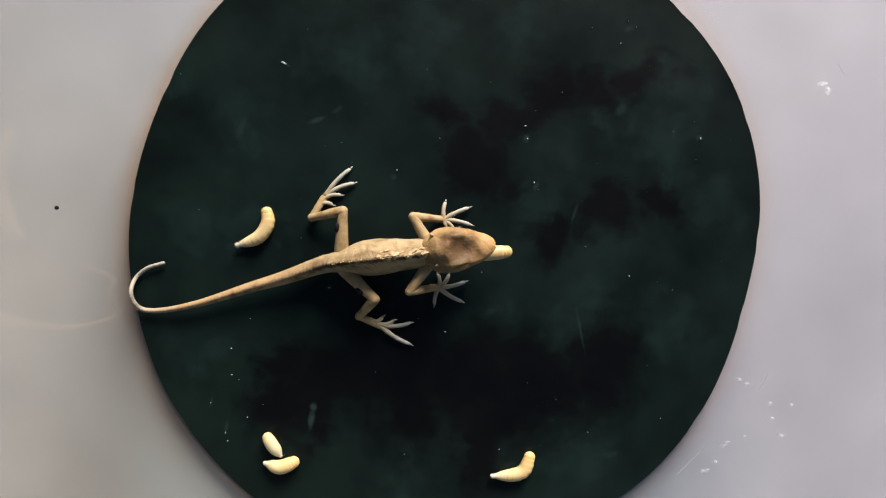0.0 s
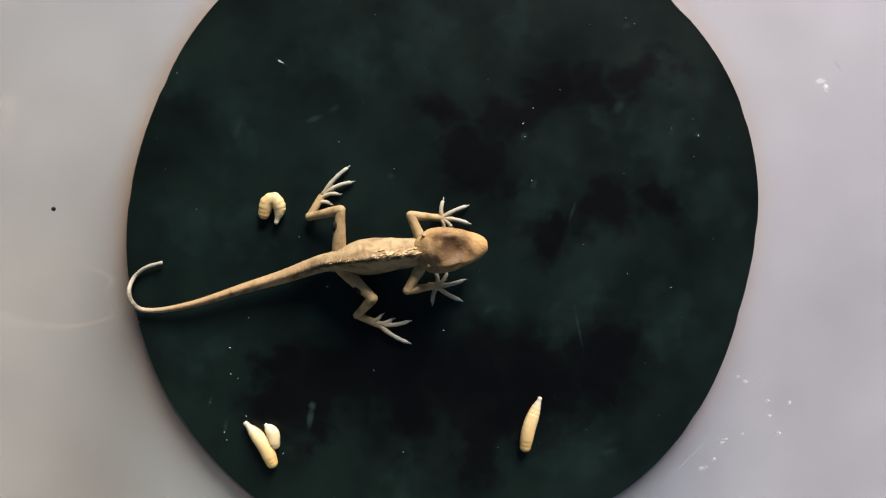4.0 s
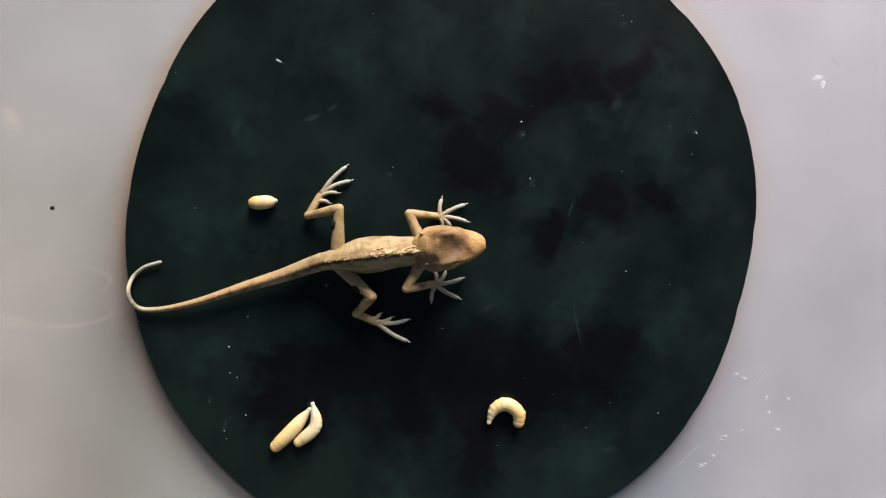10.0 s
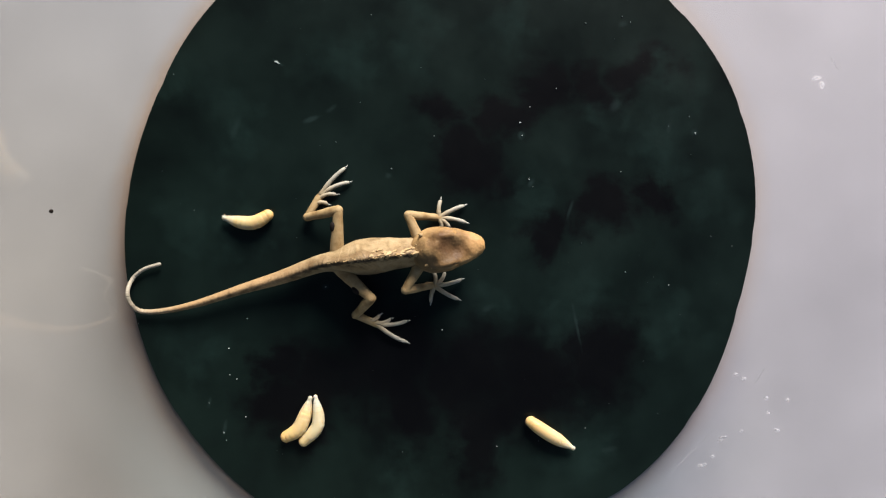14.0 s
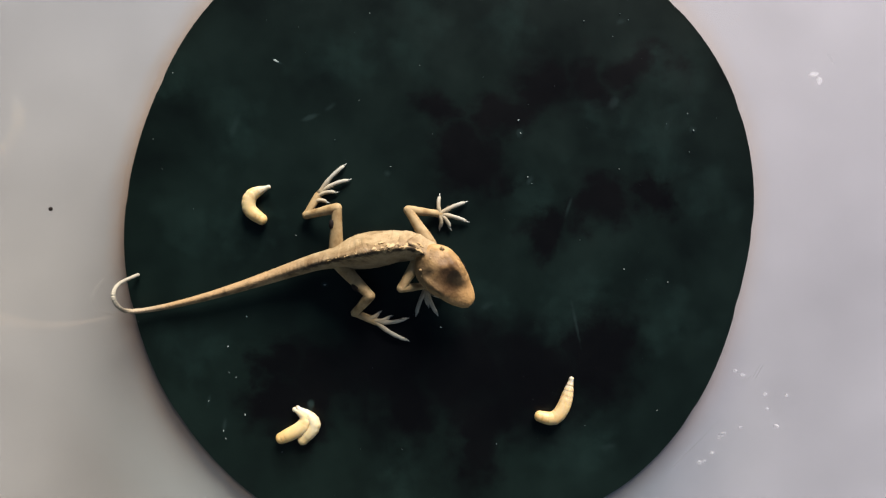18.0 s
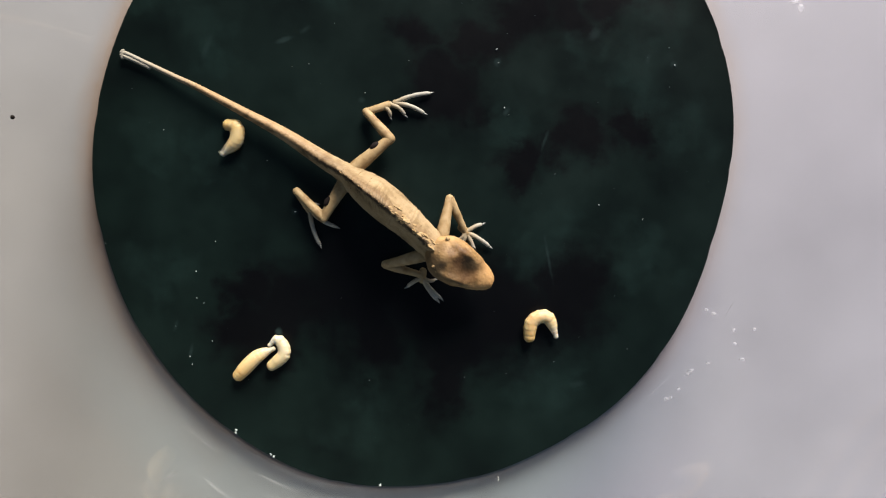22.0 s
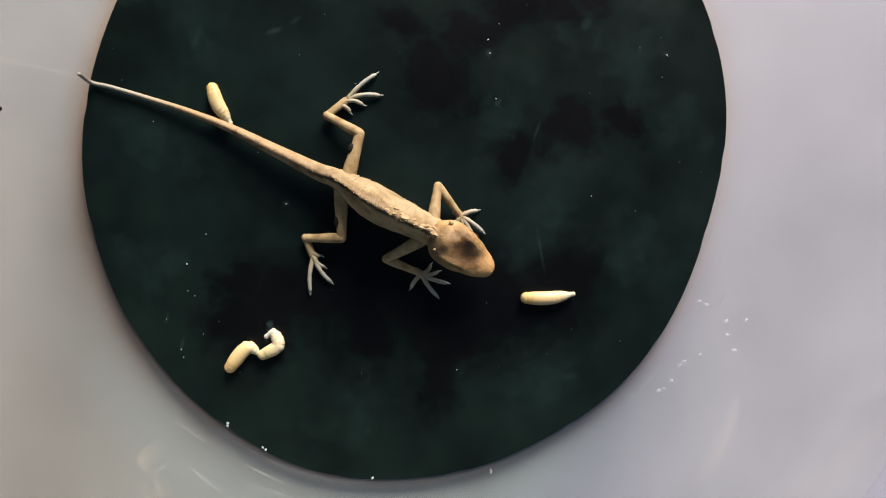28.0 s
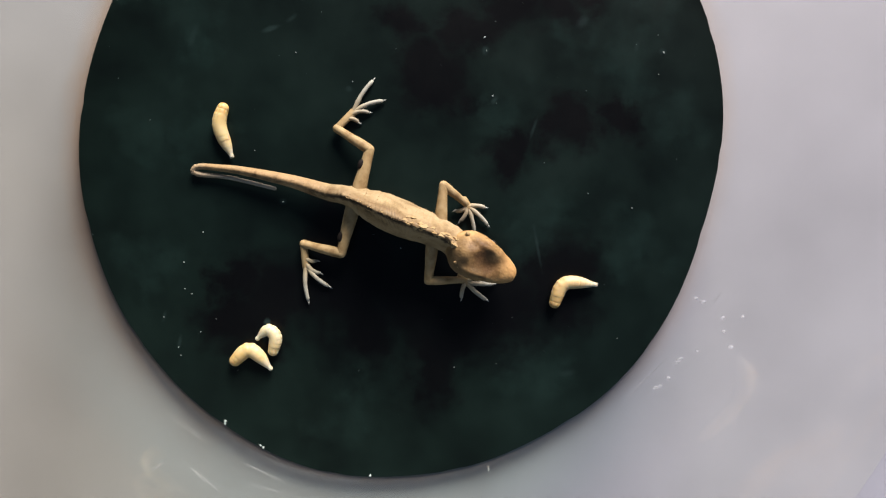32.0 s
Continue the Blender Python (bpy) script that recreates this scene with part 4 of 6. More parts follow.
    tagged(ob, "faint pale scratches on the tub's wall", "scratch", kind="stuff")
    bm = bmesh.new()
    bmesh.ops.create_icosphere(bm, subdivisions=2, radius=0.42 * MM)
    ob = new("dark_speck", mesh_of(bm, "dark_speck", GRIT))
    ob.matrix_basis = wall_pose(175.8, 24.0)
    tagged(ob, "tiny dark speck of dirt on the tub wall", "dirt speck")
    for x, y in ((-40.0, -64.7), (-31.3, -70.8), (-32.0, -70.3), (-6.4, -77.0), (-40.1, -65.3)):
        bm = bmesh.new()
        bmesh.ops.create_icosphere(bm, subdivisions=2, radius=0.27 * MM)
        for v in bm.verts:
            v.co *= 1 + 0.9 * noise.noise(v.co * 4000 + Vector((x, y, 0)))
            v.co.z *= 0.6
        ob = new("crumb", mesh_of(bm, "crumb", DUST, False))
        ob.location = (x * MM, y * MM, 0.19 * MM)
        tagged(ob, "small white crumb at the edge of the sheet", "crumb", group="crumbs along the wall")


build_dust()
build_scuffs()
for key in ("hl", "hr"):
    # a dark oval sore on each thigh
    bm = bmesh.new()
    bmesh.ops.create_uvsphere(bm, u_segments=10, v_segments=6, radius=0.9 * MM)
    bmesh.ops.scale(bm, vec=(1.35, 0.75, 0.6), verts=bm.verts)
    sore = part("dark_sore", bm, GRIT, lizard.limbs[key]["bones"][0], "small dark oval sore")
    sore.location = (7.4 * MM, (0.95 if key == "hl" else -0.95) * MM, 0.95 * MM)


def motions():
    lizard.at(0, snout=(10.4, -3.7, 5.0), spine=[(-3.3, -5.0, 6.0), (-7.6, -5.7, 5.4), (-14.8, -6.4, 4.8), (-24.3, -7.7, 4.0)], tail=[(-28.2, -8.5, 3.4), (-35.9, -11.2, 3.0), (-44.9, -13.9, 2.6), (-55.3, -17.2, 2.2), (-63.2, -18.9, 1.7), (-68.5, -19.0, 1.3), (-70.1, -17.0, 3.0), (-70.5, -14.4, 3.5), (-70.4, -11.7, 1.0), (-67.8, -9.5, 1.0), (-64.4, -8.4, 1.0)], fl=[(-7.3, 2.6, 5.6), (-1.1, 2.0, 1.2), (0.0, 6.8, 0.6), (6.6, 5.3, 0.6), (6.8, 0.5, 0.6), (3.1, -2.3, 0.6), (-0.2, -2.1, 0.6)], fr=[(-8.0, -13.9, 6.1), (-2.2, -13.5, 1.2), (-2.7, -18.5, 0.6), (4.8, -17.3, 0.6), (5.6, -11.9, 0.6), (0.9, -10.3, 0.6), (-1.9, -10.3, 0.6)], hl=[(-22.8, 3.7, 5.0), (-30.3, 2.2, 1.6), (-27.3, 7.2, 1.0), (-21.3, 13.7, 0.6), (-20.6, 10.1, 0.6), (-23.4, 7.3, 0.6), (-25.5, 5.0, 0.6)], hr=[(-15.5, -15.6, 7.3), (-19.6, -20.1, 1.6), (-15.0, -22.2, 1.0), (-6.6, -27.4, 0.6), (-6.7, -21.5, 0.6), (-10.7, -20.9, 0.6), (-13.8, -20.0, 0.6)])
    lizard.at(0.8, snout=(10.4, -3.7, 5.0), spine=[(-3.3, -5.0, 6.0), (-7.6, -5.7, 5.4), (-14.8, -6.4, 4.8), (-24.3, -7.7, 4.0)], tail=[(-28.2, -8.5, 3.4), (-35.9, -11.2, 3.0), (-44.9, -13.9, 2.6), (-55.3, -17.2, 2.2), (-63.2, -18.9, 1.7), (-68.5, -19.0, 1.3), (-70.1, -17.0, 3.0), (-70.5, -14.4, 3.5), (-70.4, -11.7, 1.0), (-67.8, -9.5, 1.0), (-64.4, -8.4, 1.0)], fl=[(-7.3, 2.6, 5.6), (-1.1, 2.0, 1.2), (0.0, 6.8, 0.6), (6.6, 5.3, 0.6), (6.8, 0.5, 0.6), (3.1, -2.3, 0.6), (-0.2, -2.1, 0.6)], fr=[(-8.0, -13.9, 6.1), (-2.2, -13.5, 1.2), (-2.7, -18.5, 0.6), (4.8, -17.3, 0.6), (5.6, -11.9, 0.6), (0.9, -10.3, 0.6), (-1.9, -10.3, 0.6)], hl=[(-22.8, 3.7, 5.0), (-30.3, 2.2, 1.6), (-27.3, 7.2, 1.0), (-21.3, 13.7, 0.6), (-20.6, 10.1, 0.6), (-23.4, 7.3, 0.6), (-25.5, 5.0, 0.6)], hr=[(-15.5, -15.6, 7.3), (-19.6, -20.1, 1.6), (-15.0, -22.2, 1.0), (-6.6, -27.4, 0.6), (-6.7, -21.5, 0.6), (-10.7, -20.9, 0.6), (-13.8, -20.0, 0.6)])
    lizard.at(0.9, snout=(10.4, -4.1, 5.0), spine=[(-3.6, -5.2, 6.0), (-7.6, -5.7, 5.4), (-14.8, -6.4, 4.8), (-24.3, -7.7, 4.0)])
    lizard.at(1, snout=(9.7, -4.0, 5.0), spine=[(-4.1, -5.2, 6.0), (-7.6, -5.7, 5.4), (-14.8, -6.4, 4.8), (-24.3, -7.7, 4.0)])
    lizard.at(1.4, snout=(10.4, -4.1, 5.0), spine=[(-3.6, -5.2, 6.0), (-7.6, -5.7, 5.4), (-14.8, -6.4, 4.8), (-24.3, -7.7, 4.0)])
    lizard.at(1.7, snout=(8.7, -3.7, 5.0), spine=[(-4.3, -5.3, 6.0), (-7.6, -5.7, 5.4), (-14.8, -6.4, 4.8), (-24.3, -7.7, 4.0)])
    lizard.at(2, snout=(9.3, -3.8, 5.0))
    lizard.at(5.5, snout=(9.0, -4.0, 5.0), spine=[(-4.3, -5.3, 6.0), (-7.6, -5.7, 5.4), (-14.8, -6.4, 4.8), (-24.3, -7.7, 4.0)], tail=[(-28.2, -8.5, 3.4), (-35.9, -11.2, 3.0), (-44.9, -13.9, 2.6), (-55.3, -17.2, 2.2), (-63.2, -18.9, 1.7), (-68.5, -19.0, 1.3), (-70.1, -17.0, 3.0), (-70.5, -14.4, 3.5), (-70.4, -11.7, 1.0), (-67.8, -9.5, 1.0), (-64.4, -8.4, 1.0)], fl=[(-7.3, 2.6, 5.6), (-1.1, 2.0, 1.2), (0.0, 6.8, 0.6), (6.6, 5.3, 0.6), (6.8, 0.5, 0.6), (3.1, -2.3, 0.6), (-0.2, -2.1, 0.6)], fr=[(-8.0, -13.9, 6.1), (-2.2, -13.5, 1.2), (-2.7, -18.5, 0.6), (4.8, -17.3, 0.6), (5.6, -11.9, 0.6), (0.9, -10.3, 0.6), (-1.9, -10.3, 0.6)], hl=[(-22.8, 3.7, 5.0), (-30.3, 2.2, 1.6), (-27.3, 7.2, 1.0), (-21.3, 13.7, 0.6), (-20.6, 10.1, 0.6), (-23.4, 7.3, 0.6), (-25.5, 5.0, 0.6)], hr=[(-15.5, -15.6, 7.3), (-19.6, -20.1, 1.6), (-15.0, -22.2, 1.0), (-6.6, -27.4, 0.6), (-6.7, -21.5, 0.6), (-10.7, -20.9, 0.6), (-13.8, -20.0, 0.6)])
    lizard.at(17.1, )
    lizard.at(17.35, snout=(6.2, -17.5, 5.0), spine=[(-3.4, -6.3, 6.0), (-6.4, -4.8, 5.4), (-14.4, -5.5, 4.8), (-24.2, -7.5, 4.0)], tail=[(-29.6, -8.8, 3.4), (-42.0, -12.8, 2.9), (-52.4, -15.9, 2.4), (-62.9, -18.4, 1.8), (-69.7, -19.2, 2.8), (-70.6, -17.6, 7.5), (-71.1, -14.9, 9.0), (-71.1, -12.7, 6.0), (-69.2, -11.2, 1.0)], fl=[(-7.1, 3.2, 5.1), (-0.7, 2.3, 1.2), (-0.1, 6.9, 0.6), (6.8, 5.3, 0.6), (6.8, 0.2, 0.6), (3.1, -2.3, 0.6), (-0.2, -2.0, 0.6)], fr=[(-8.7, -14.0, 6.6), (-3.4, -14.1, 1.2), (-2.9, -18.3, 0.6)])
    lizard.at(18.6, )
    lizard.at(18.95, snout=(10.9, -24.4, 5.0), spine=[(0.5, -13.4, 6.0), (-2.5, -11.5, 5.4), (-11.7, -7.4, 4.8), (-20.3, -6.0, 4.0)], tail=[(-25.6, -5.7, 3.4), (-35.8, -4.1, 2.8), (-46.1, -2.0, 2.2), (-56.4, 0.1, 1.6), (-64.7, 2.2, 1.0), (-70.8, 4.0, 1.0), (-71.1, 6.3, 6.5), (-71.0, 9.4, 10.5)], fl=[(-0.6, -3.0, 3.2), (4.7, -8.4, 1.2), (6.5, -3.5, 0.6), (12.4, -7.7, 0.6), (10.6, -12.3, 0.6), (6.3, -12.0, 0.6), (3.9, -11.2, 0.6)], fr=[(-8.3, -15.2, 5.6), (-2.3, -16.3, 1.2), (-2.3, -19.0, 0.6), (1.3, -18.5, 0.6), (2.6, -16.9, 0.6), (0.0, -15.5, 0.6), (-1.2, -15.1, 0.6)], hl=[(-20.8, 4.1, 3.6), (-29.8, 2.3, 1.6), (-27.3, 7.3, 1.0), (-21.4, 13.7, 0.6), (-20.7, 9.9, 0.6), (-23.8, 7.1, 0.6), (-25.4, 4.8, 0.6)], hr=[(-13.8, -16.2, 7.9), (-18.5, -19.3, 1.6), (-15.0, -22.0, 1.0), (-7.6, -28.8, 0.6), (-7.0, -22.8, 0.6), (-10.9, -22.0, 0.6), (-13.4, -20.5, 0.6)])
    lizard.at(19.2, )
    lizard.at(19.5, snout=(15.2, -31.1, 5.0), spine=[(4.8, -21.4, 6.0), (1.6, -17.9, 5.4), (-7.4, -11.9, 4.8), (-15.6, -7.7, 4.0)], tail=[(-20.0, -6.1, 3.4), (-29.8, -1.1, 2.8), (-39.9, 4.4, 2.2), (-52.0, 9.9, 1.6), (-62.2, 14.4, 1.0), (-68.1, 17.1, 1.0), (-68.7, 18.7, 10.0), (-68.9, 20.2, 16.0)], fl=[(2.4, -7.7, 7.7), (5.3, -8.3, 1.2), (6.6, -3.0, 0.6), (12.2, -8.3, 0.6), (10.2, -12.7, 0.6), (6.1, -12.9, 0.6)], fr=[(-3.1, -23.4, 5.7), (2.3, -26.3, 1.2), (-0.8, -30.5, 0.6), (4.9, -34.4, 0.6)], hl=[(-3.9, -1.9, 8.1), (-5.6, 2.7, 1.6), (-0.3, 4.8, 1.0), (8.1, 8.8, 0.6), (7.1, 4.1, 0.6), (3.3, 3.3, 0.6), (0.2, 2.3, 0.6)], hr=[(-12.8, -20.3, 7.8), (-18.1, -18.3, 1.6), (-14.1, -22.5, 1.0), (-9.3, -30.3, 0.6), (-7.8, -23.0, 0.6), (-10.6, -22.0, 0.6)])
    lizard.at(20, snout=(14.0, -34.2, 5.0), spine=[(4.6, -24.1, 6.0), (1.3, -20.1, 5.4), (-7.3, -12.8, 4.8), (-15.7, -8.6, 4.0)], tail=[(-19.7, -6.7, 3.4), (-29.5, -1.6, 2.8), (-39.6, 4.1, 2.2), (-51.7, 9.2, 1.6), (-61.9, 13.4, 1.0), (-68.4, 16.3, 1.0), (-69.0, 17.5, 9.0), (-69.4, 18.7, 15.5)], fl=[(3.3, -9.2, 7.7), (5.5, -8.2, 1.2), (6.4, -2.9, 0.6), (12.9, -8.2, 0.6), (10.4, -12.5, 0.6), (6.5, -13.1, 0.6)], fr=[(-4.8, -24.5, 3.2), (2.3, -26.4, 1.2), (-0.8, -30.7, 0.6), (5.2, -34.5, 0.6)], hl=[(-3.9, -3.4, 7.1), (-5.5, 2.7, 1.6), (0.0, 4.8, 1.0), (8.3, 8.4, 0.6), (7.1, 3.9, 0.6), (3.3, 2.9, 0.6), (0.3, 2.1, 0.6)], hr=[(-12.8, -20.6, 7.8), (-18.1, -18.6, 1.6), (-14.1, -22.2, 1.0), (-9.3, -30.0, 0.6), (-7.2, -23.2, 0.6), (-10.9, -22.2, 0.6)])
    lizard.at(20.25, )
    lizard.at(20.5, snout=(16.8, -37.0, 5.0), spine=[(6.1, -27.4, 6.0), (3.0, -23.5, 5.4), (-4.0, -16.3, 4.8), (-11.1, -9.5, 4.0)], tail=[(-15.4, -6.7, 3.4), (-24.1, -0.2, 2.8), (-32.2, 5.7, 2.2), (-42.4, 12.0, 1.6), (-52.5, 18.7, 1.0), (-60.5, 23.2, 1.0), (-64.4, 26.6, 1.0), (-64.9, 28.1, 6.0)], fl=[(7.9, -15.2, 4.7), (11.8, -20.7, 1.2), (14.6, -16.9, 0.6), (18.8, -22.0, 0.6), (15.1, -26.7, 0.6), (11.2, -25.2, 0.6)], fr=[(-3.7, -25.3, 6.2), (1.7, -27.3, 1.2), (-0.6, -30.8, 0.6)], hl=[(-0.9, -3.0, 5.5), (-5.2, 3.1, 1.6), (0.3, 5.0, 1.0), (8.3, 8.9, 0.6), (7.1, 4.1, 0.6), (3.4, 3.0, 0.6), (0.4, 2.5, 0.6)], hr=[(-12.0, -20.8, 7.4), (-17.2, -17.8, 1.6), (-13.5, -21.9, 1.0), (-10.6, -30.1, 0.6), (-7.3, -23.4, 0.6), (-10.7, -22.4, 0.6)])
    lizard.at(20.88, )
    lizard.at(20.95, snout=(24.6, -38.2, 5.0), spine=[(12.9, -28.4, 6.0), (7.4, -22.9, 5.4), (-0.2, -15.9, 4.8), (-7.4, -9.6, 4.0)])
    lizard.at(21, snout=(23.2, -36.4, 5.0), spine=[(11.7, -26.7, 6.0), (6.3, -21.3, 5.4), (-1.1, -14.6, 4.8), (-8.0, -8.7, 4.0)], tail=[(-15.8, -5.2, 3.4), (-25.8, -1.0, 2.8), (-32.9, 0.8, 2.2), (-42.1, 2.5, 1.6), (-50.4, 3.1, 1.0), (-55.7, 2.5, 1.0), (-60.0, 4.9, 1.0), (-64.6, 9.2, 1.0)], fl=[(8.5, -14.1, 5.7), (12.7, -18.5, 1.2), (15.7, -15.9, 0.6), (20.7, -22.2, 0.6), (16.5, -26.2, 0.6)], fr=[(-2.8, -26.1, 4.7), (3.7, -27.9, 1.2), (-1.4, -30.9, 0.6), (5.6, -34.7, 0.6), (8.4, -31.5, 0.6)], hl=[(-0.2, -3.8, 3.6), (-7.4, 5.8, 1.6), (-2.0, 8.5, 1.0), (4.3, 12.1, 0.6), (7.1, 9.7, 0.6)], hr=[(-11.5, -21.8, 3.6), (-22.4, -12.5, 1.6), (-18.4, -18.3, 1.0), (-12.8, -27.2, 0.6)])
    lizard.at(21.06, snout=(15.9, -29.8, 5.0), spine=[(5.5, -21.4, 6.0), (2.7, -18.5, 5.4), (-6.0, -11.7, 4.8), (-14.1, -5.3, 4.0)], tail=[(-18.0, -2.7, 3.4), (-28.4, 3.6, 2.9), (-38.5, 8.9, 2.5), (-47.6, 13.7, 2.0), (-55.7, 16.8, 1.6), (-60.9, 18.9, 1.1), (-63.6, 20.3, 1.0), (-63.1, 19.4, 1.0), (-60.6, 18.6, 1.0), (-57.7, 17.3, 1.0)], fl=[(8.0, -9.8, 3.2), (11.5, -16.8, 1.2), (15.8, -15.2, 0.6), (18.3, -21.1, 0.6), (13.7, -21.7, 0.6), (10.6, -19.7, 0.6)], fr=[(-6.0, -24.7, 3.2), (2.5, -27.3, 1.2), (-1.8, -30.8, 0.6), (6.0, -33.7, 0.6), (8.2, -30.1, 0.6)], hl=[(-5.4, 3.0, 4.1), (-10.7, 9.1, 1.6), (-4.7, 11.2, 1.0), (3.3, 13.2, 0.6), (1.6, 8.9, 0.6), (-2.4, 8.4, 0.6), (-5.5, 7.5, 0.6)], hr=[(-19.7, -14.6, 3.6), (-26.1, -9.0, 1.6), (-23.2, -13.2, 1.0), (-20.4, -22.4, 0.6), (-17.3, -17.0, 0.6)])
    lizard.at(21.5, snout=(15.9, -29.8, 5.0), spine=[(5.5, -21.4, 6.0), (2.7, -18.5, 5.4), (-6.0, -11.7, 4.8), (-14.1, -5.3, 4.0)], tail=[(-18.0, -2.7, 3.4), (-28.4, 3.6, 2.9), (-38.5, 8.9, 2.5), (-47.6, 13.7, 2.0), (-55.7, 16.8, 1.6), (-60.9, 18.9, 1.1), (-63.6, 20.3, 1.0), (-63.1, 19.4, 1.0), (-60.6, 18.6, 1.0), (-57.7, 17.3, 1.0)], fl=[(8.0, -9.8, 3.2), (11.5, -16.8, 1.2), (15.8, -15.2, 0.6), (18.3, -21.1, 0.6), (13.7, -21.7, 0.6), (10.6, -19.7, 0.6)], fr=[(-6.0, -24.7, 3.2), (2.5, -27.3, 1.2), (-1.8, -30.8, 0.6), (6.0, -33.7, 0.6), (8.2, -30.1, 0.6)], hl=[(-5.4, 3.0, 4.1), (-10.7, 9.1, 1.6), (-4.7, 11.2, 1.0), (3.3, 13.2, 0.6), (1.6, 8.9, 0.6), (-2.4, 8.4, 0.6), (-5.5, 7.5, 0.6)], hr=[(-19.7, -14.6, 3.6), (-26.1, -9.0, 1.6), (-23.2, -13.2, 1.0), (-20.4, -22.4, 0.6), (-17.3, -17.0, 0.6)])
    lizard.at(22, snout=(17.4, -28.3, 5.0), spine=[(5.4, -21.3, 6.0), (1.6, -17.6, 5.4), (-6.2, -11.1, 4.8), (-15.3, -4.7, 4.0)], tail=[(-19.6, -2.2, 3.4), (-28.9, 3.5, 2.9), (-38.3, 8.3, 2.5), (-47.6, 13.0, 2.0), (-53.0, 15.4, 1.6), (-59.0, 18.1, 1.1), (-64.2, 20.4, 1.0), (-64.9, 19.9, 1.0), (-62.6, 19.0, 1.0), (-59.2, 17.5, 1.0)], fl=[(8.2, -10.0, 3.2), (11.7, -17.1, 1.2), (16.0, -15.5, 0.6), (18.5, -21.3, 0.6), (13.9, -21.9, 0.6), (10.8, -20.0, 0.6)], fr=[(-5.8, -25.0, 3.2), (2.5, -27.5, 1.2), (-1.8, -30.8, 0.6), (6.2, -33.5, 0.6)], hl=[(-5.2, 2.8, 3.7), (-10.7, 8.7, 1.6), (-4.6, 10.9, 1.0), (3.4, 13.3, 0.6), (1.7, 8.9, 0.6), (-2.3, 8.3, 0.6), (-5.3, 7.5, 0.6)], hr=[(-19.7, -14.9, 3.6), (-26.0, -9.2, 1.6), (-23.2, -13.3, 1.0), (-20.4, -22.5, 0.6), (-17.1, -17.0, 0.6)])
    lizard.at(24, snout=(17.4, -28.1, 5.0), spine=[(5.7, -21.4, 6.0), (2.3, -18.3, 5.4), (-5.3, -12.7, 4.8), (-14.5, -5.4, 4.0)], tail=[(-18.8, -2.7, 3.4), (-28.1, 2.7, 2.9), (-35.5, 7.4, 2.5), (-44.0, 11.4, 2.0), (-53.3, 15.3, 1.6), (-60.8, 18.3, 1.1), (-65.1, 20.4, 1.0), (-65.9, 19.8, 1.0), (-63.9, 19.0, 1.0), (-60.9, 17.7, 1.0)], fl=[(7.9, -9.6, 3.2), (11.5, -16.5, 1.2), (16.0, -15.3, 0.6), (18.2, -21.1, 0.6), (14.2, -21.7, 0.6), (10.9, -20.2, 0.6)], fr=[(-6.4, -24.6, 3.2), (2.4, -27.4, 1.2), (-1.9, -30.8, 0.6), (6.4, -33.2, 0.6)], hl=[(-5.6, 3.2, 3.6), (-11.5, 9.0, 1.6), (-5.4, 11.6, 1.0), (2.9, 13.9, 0.6), (1.5, 9.4, 0.6), (-2.5, 8.9, 0.6), (-5.7, 8.1, 0.6)], hr=[(-20.3, -14.9, 3.6), (-26.4, -8.7, 1.6), (-23.7, -12.7, 1.0), (-20.3, -21.8, 0.6), (-16.9, -16.9, 0.6)])
    lizard.at(24.5, )
    lizard.at(25, snout=(16.0, -31.3, 5.0), spine=[(4.6, -23.6, 6.0), (2.3, -19.3, 5.4), (-4.3, -13.6, 4.8), (-14.1, -6.4, 4.0)], tail=[(-18.5, -3.4, 3.4), (-27.8, 3.3, 2.9), (-35.2, 8.0, 2.5), (-43.6, 12.5, 2.0), (-52.9, 17.4, 1.6), (-62.2, 21.6, 1.1), (-65.7, 23.8, 1.0), (-66.4, 23.2, 1.0), (-64.9, 22.4, 1.0), (-62.8, 21.2, 1.0)], fl=[(7.4, -10.7, 4.3), (11.5, -16.4, 1.2), (16.0, -15.7, 0.6), (18.4, -21.1, 0.6), (14.6, -23.3, 0.6), (10.8, -21.8, 0.6)], fr=[(-6.1, -25.3, 3.2), (1.7, -27.8, 1.2), (-1.7, -30.9, 0.6), (6.2, -33.3, 0.6)], hl=[(-5.8, 3.2, 5.4), (-11.1, 8.6, 1.6), (-5.8, 11.2, 1.0), (2.5, 14.0, 0.6), (1.2, 9.7, 0.6), (-2.7, 9.0, 0.6), (-6.0, 8.3, 0.6)], hr=[(-19.8, -14.9, 3.6), (-25.8, -9.4, 1.6), (-23.4, -13.5, 1.0), (-20.5, -21.9, 0.6), (-16.9, -17.0, 0.6)])
    lizard.at(25.4, )
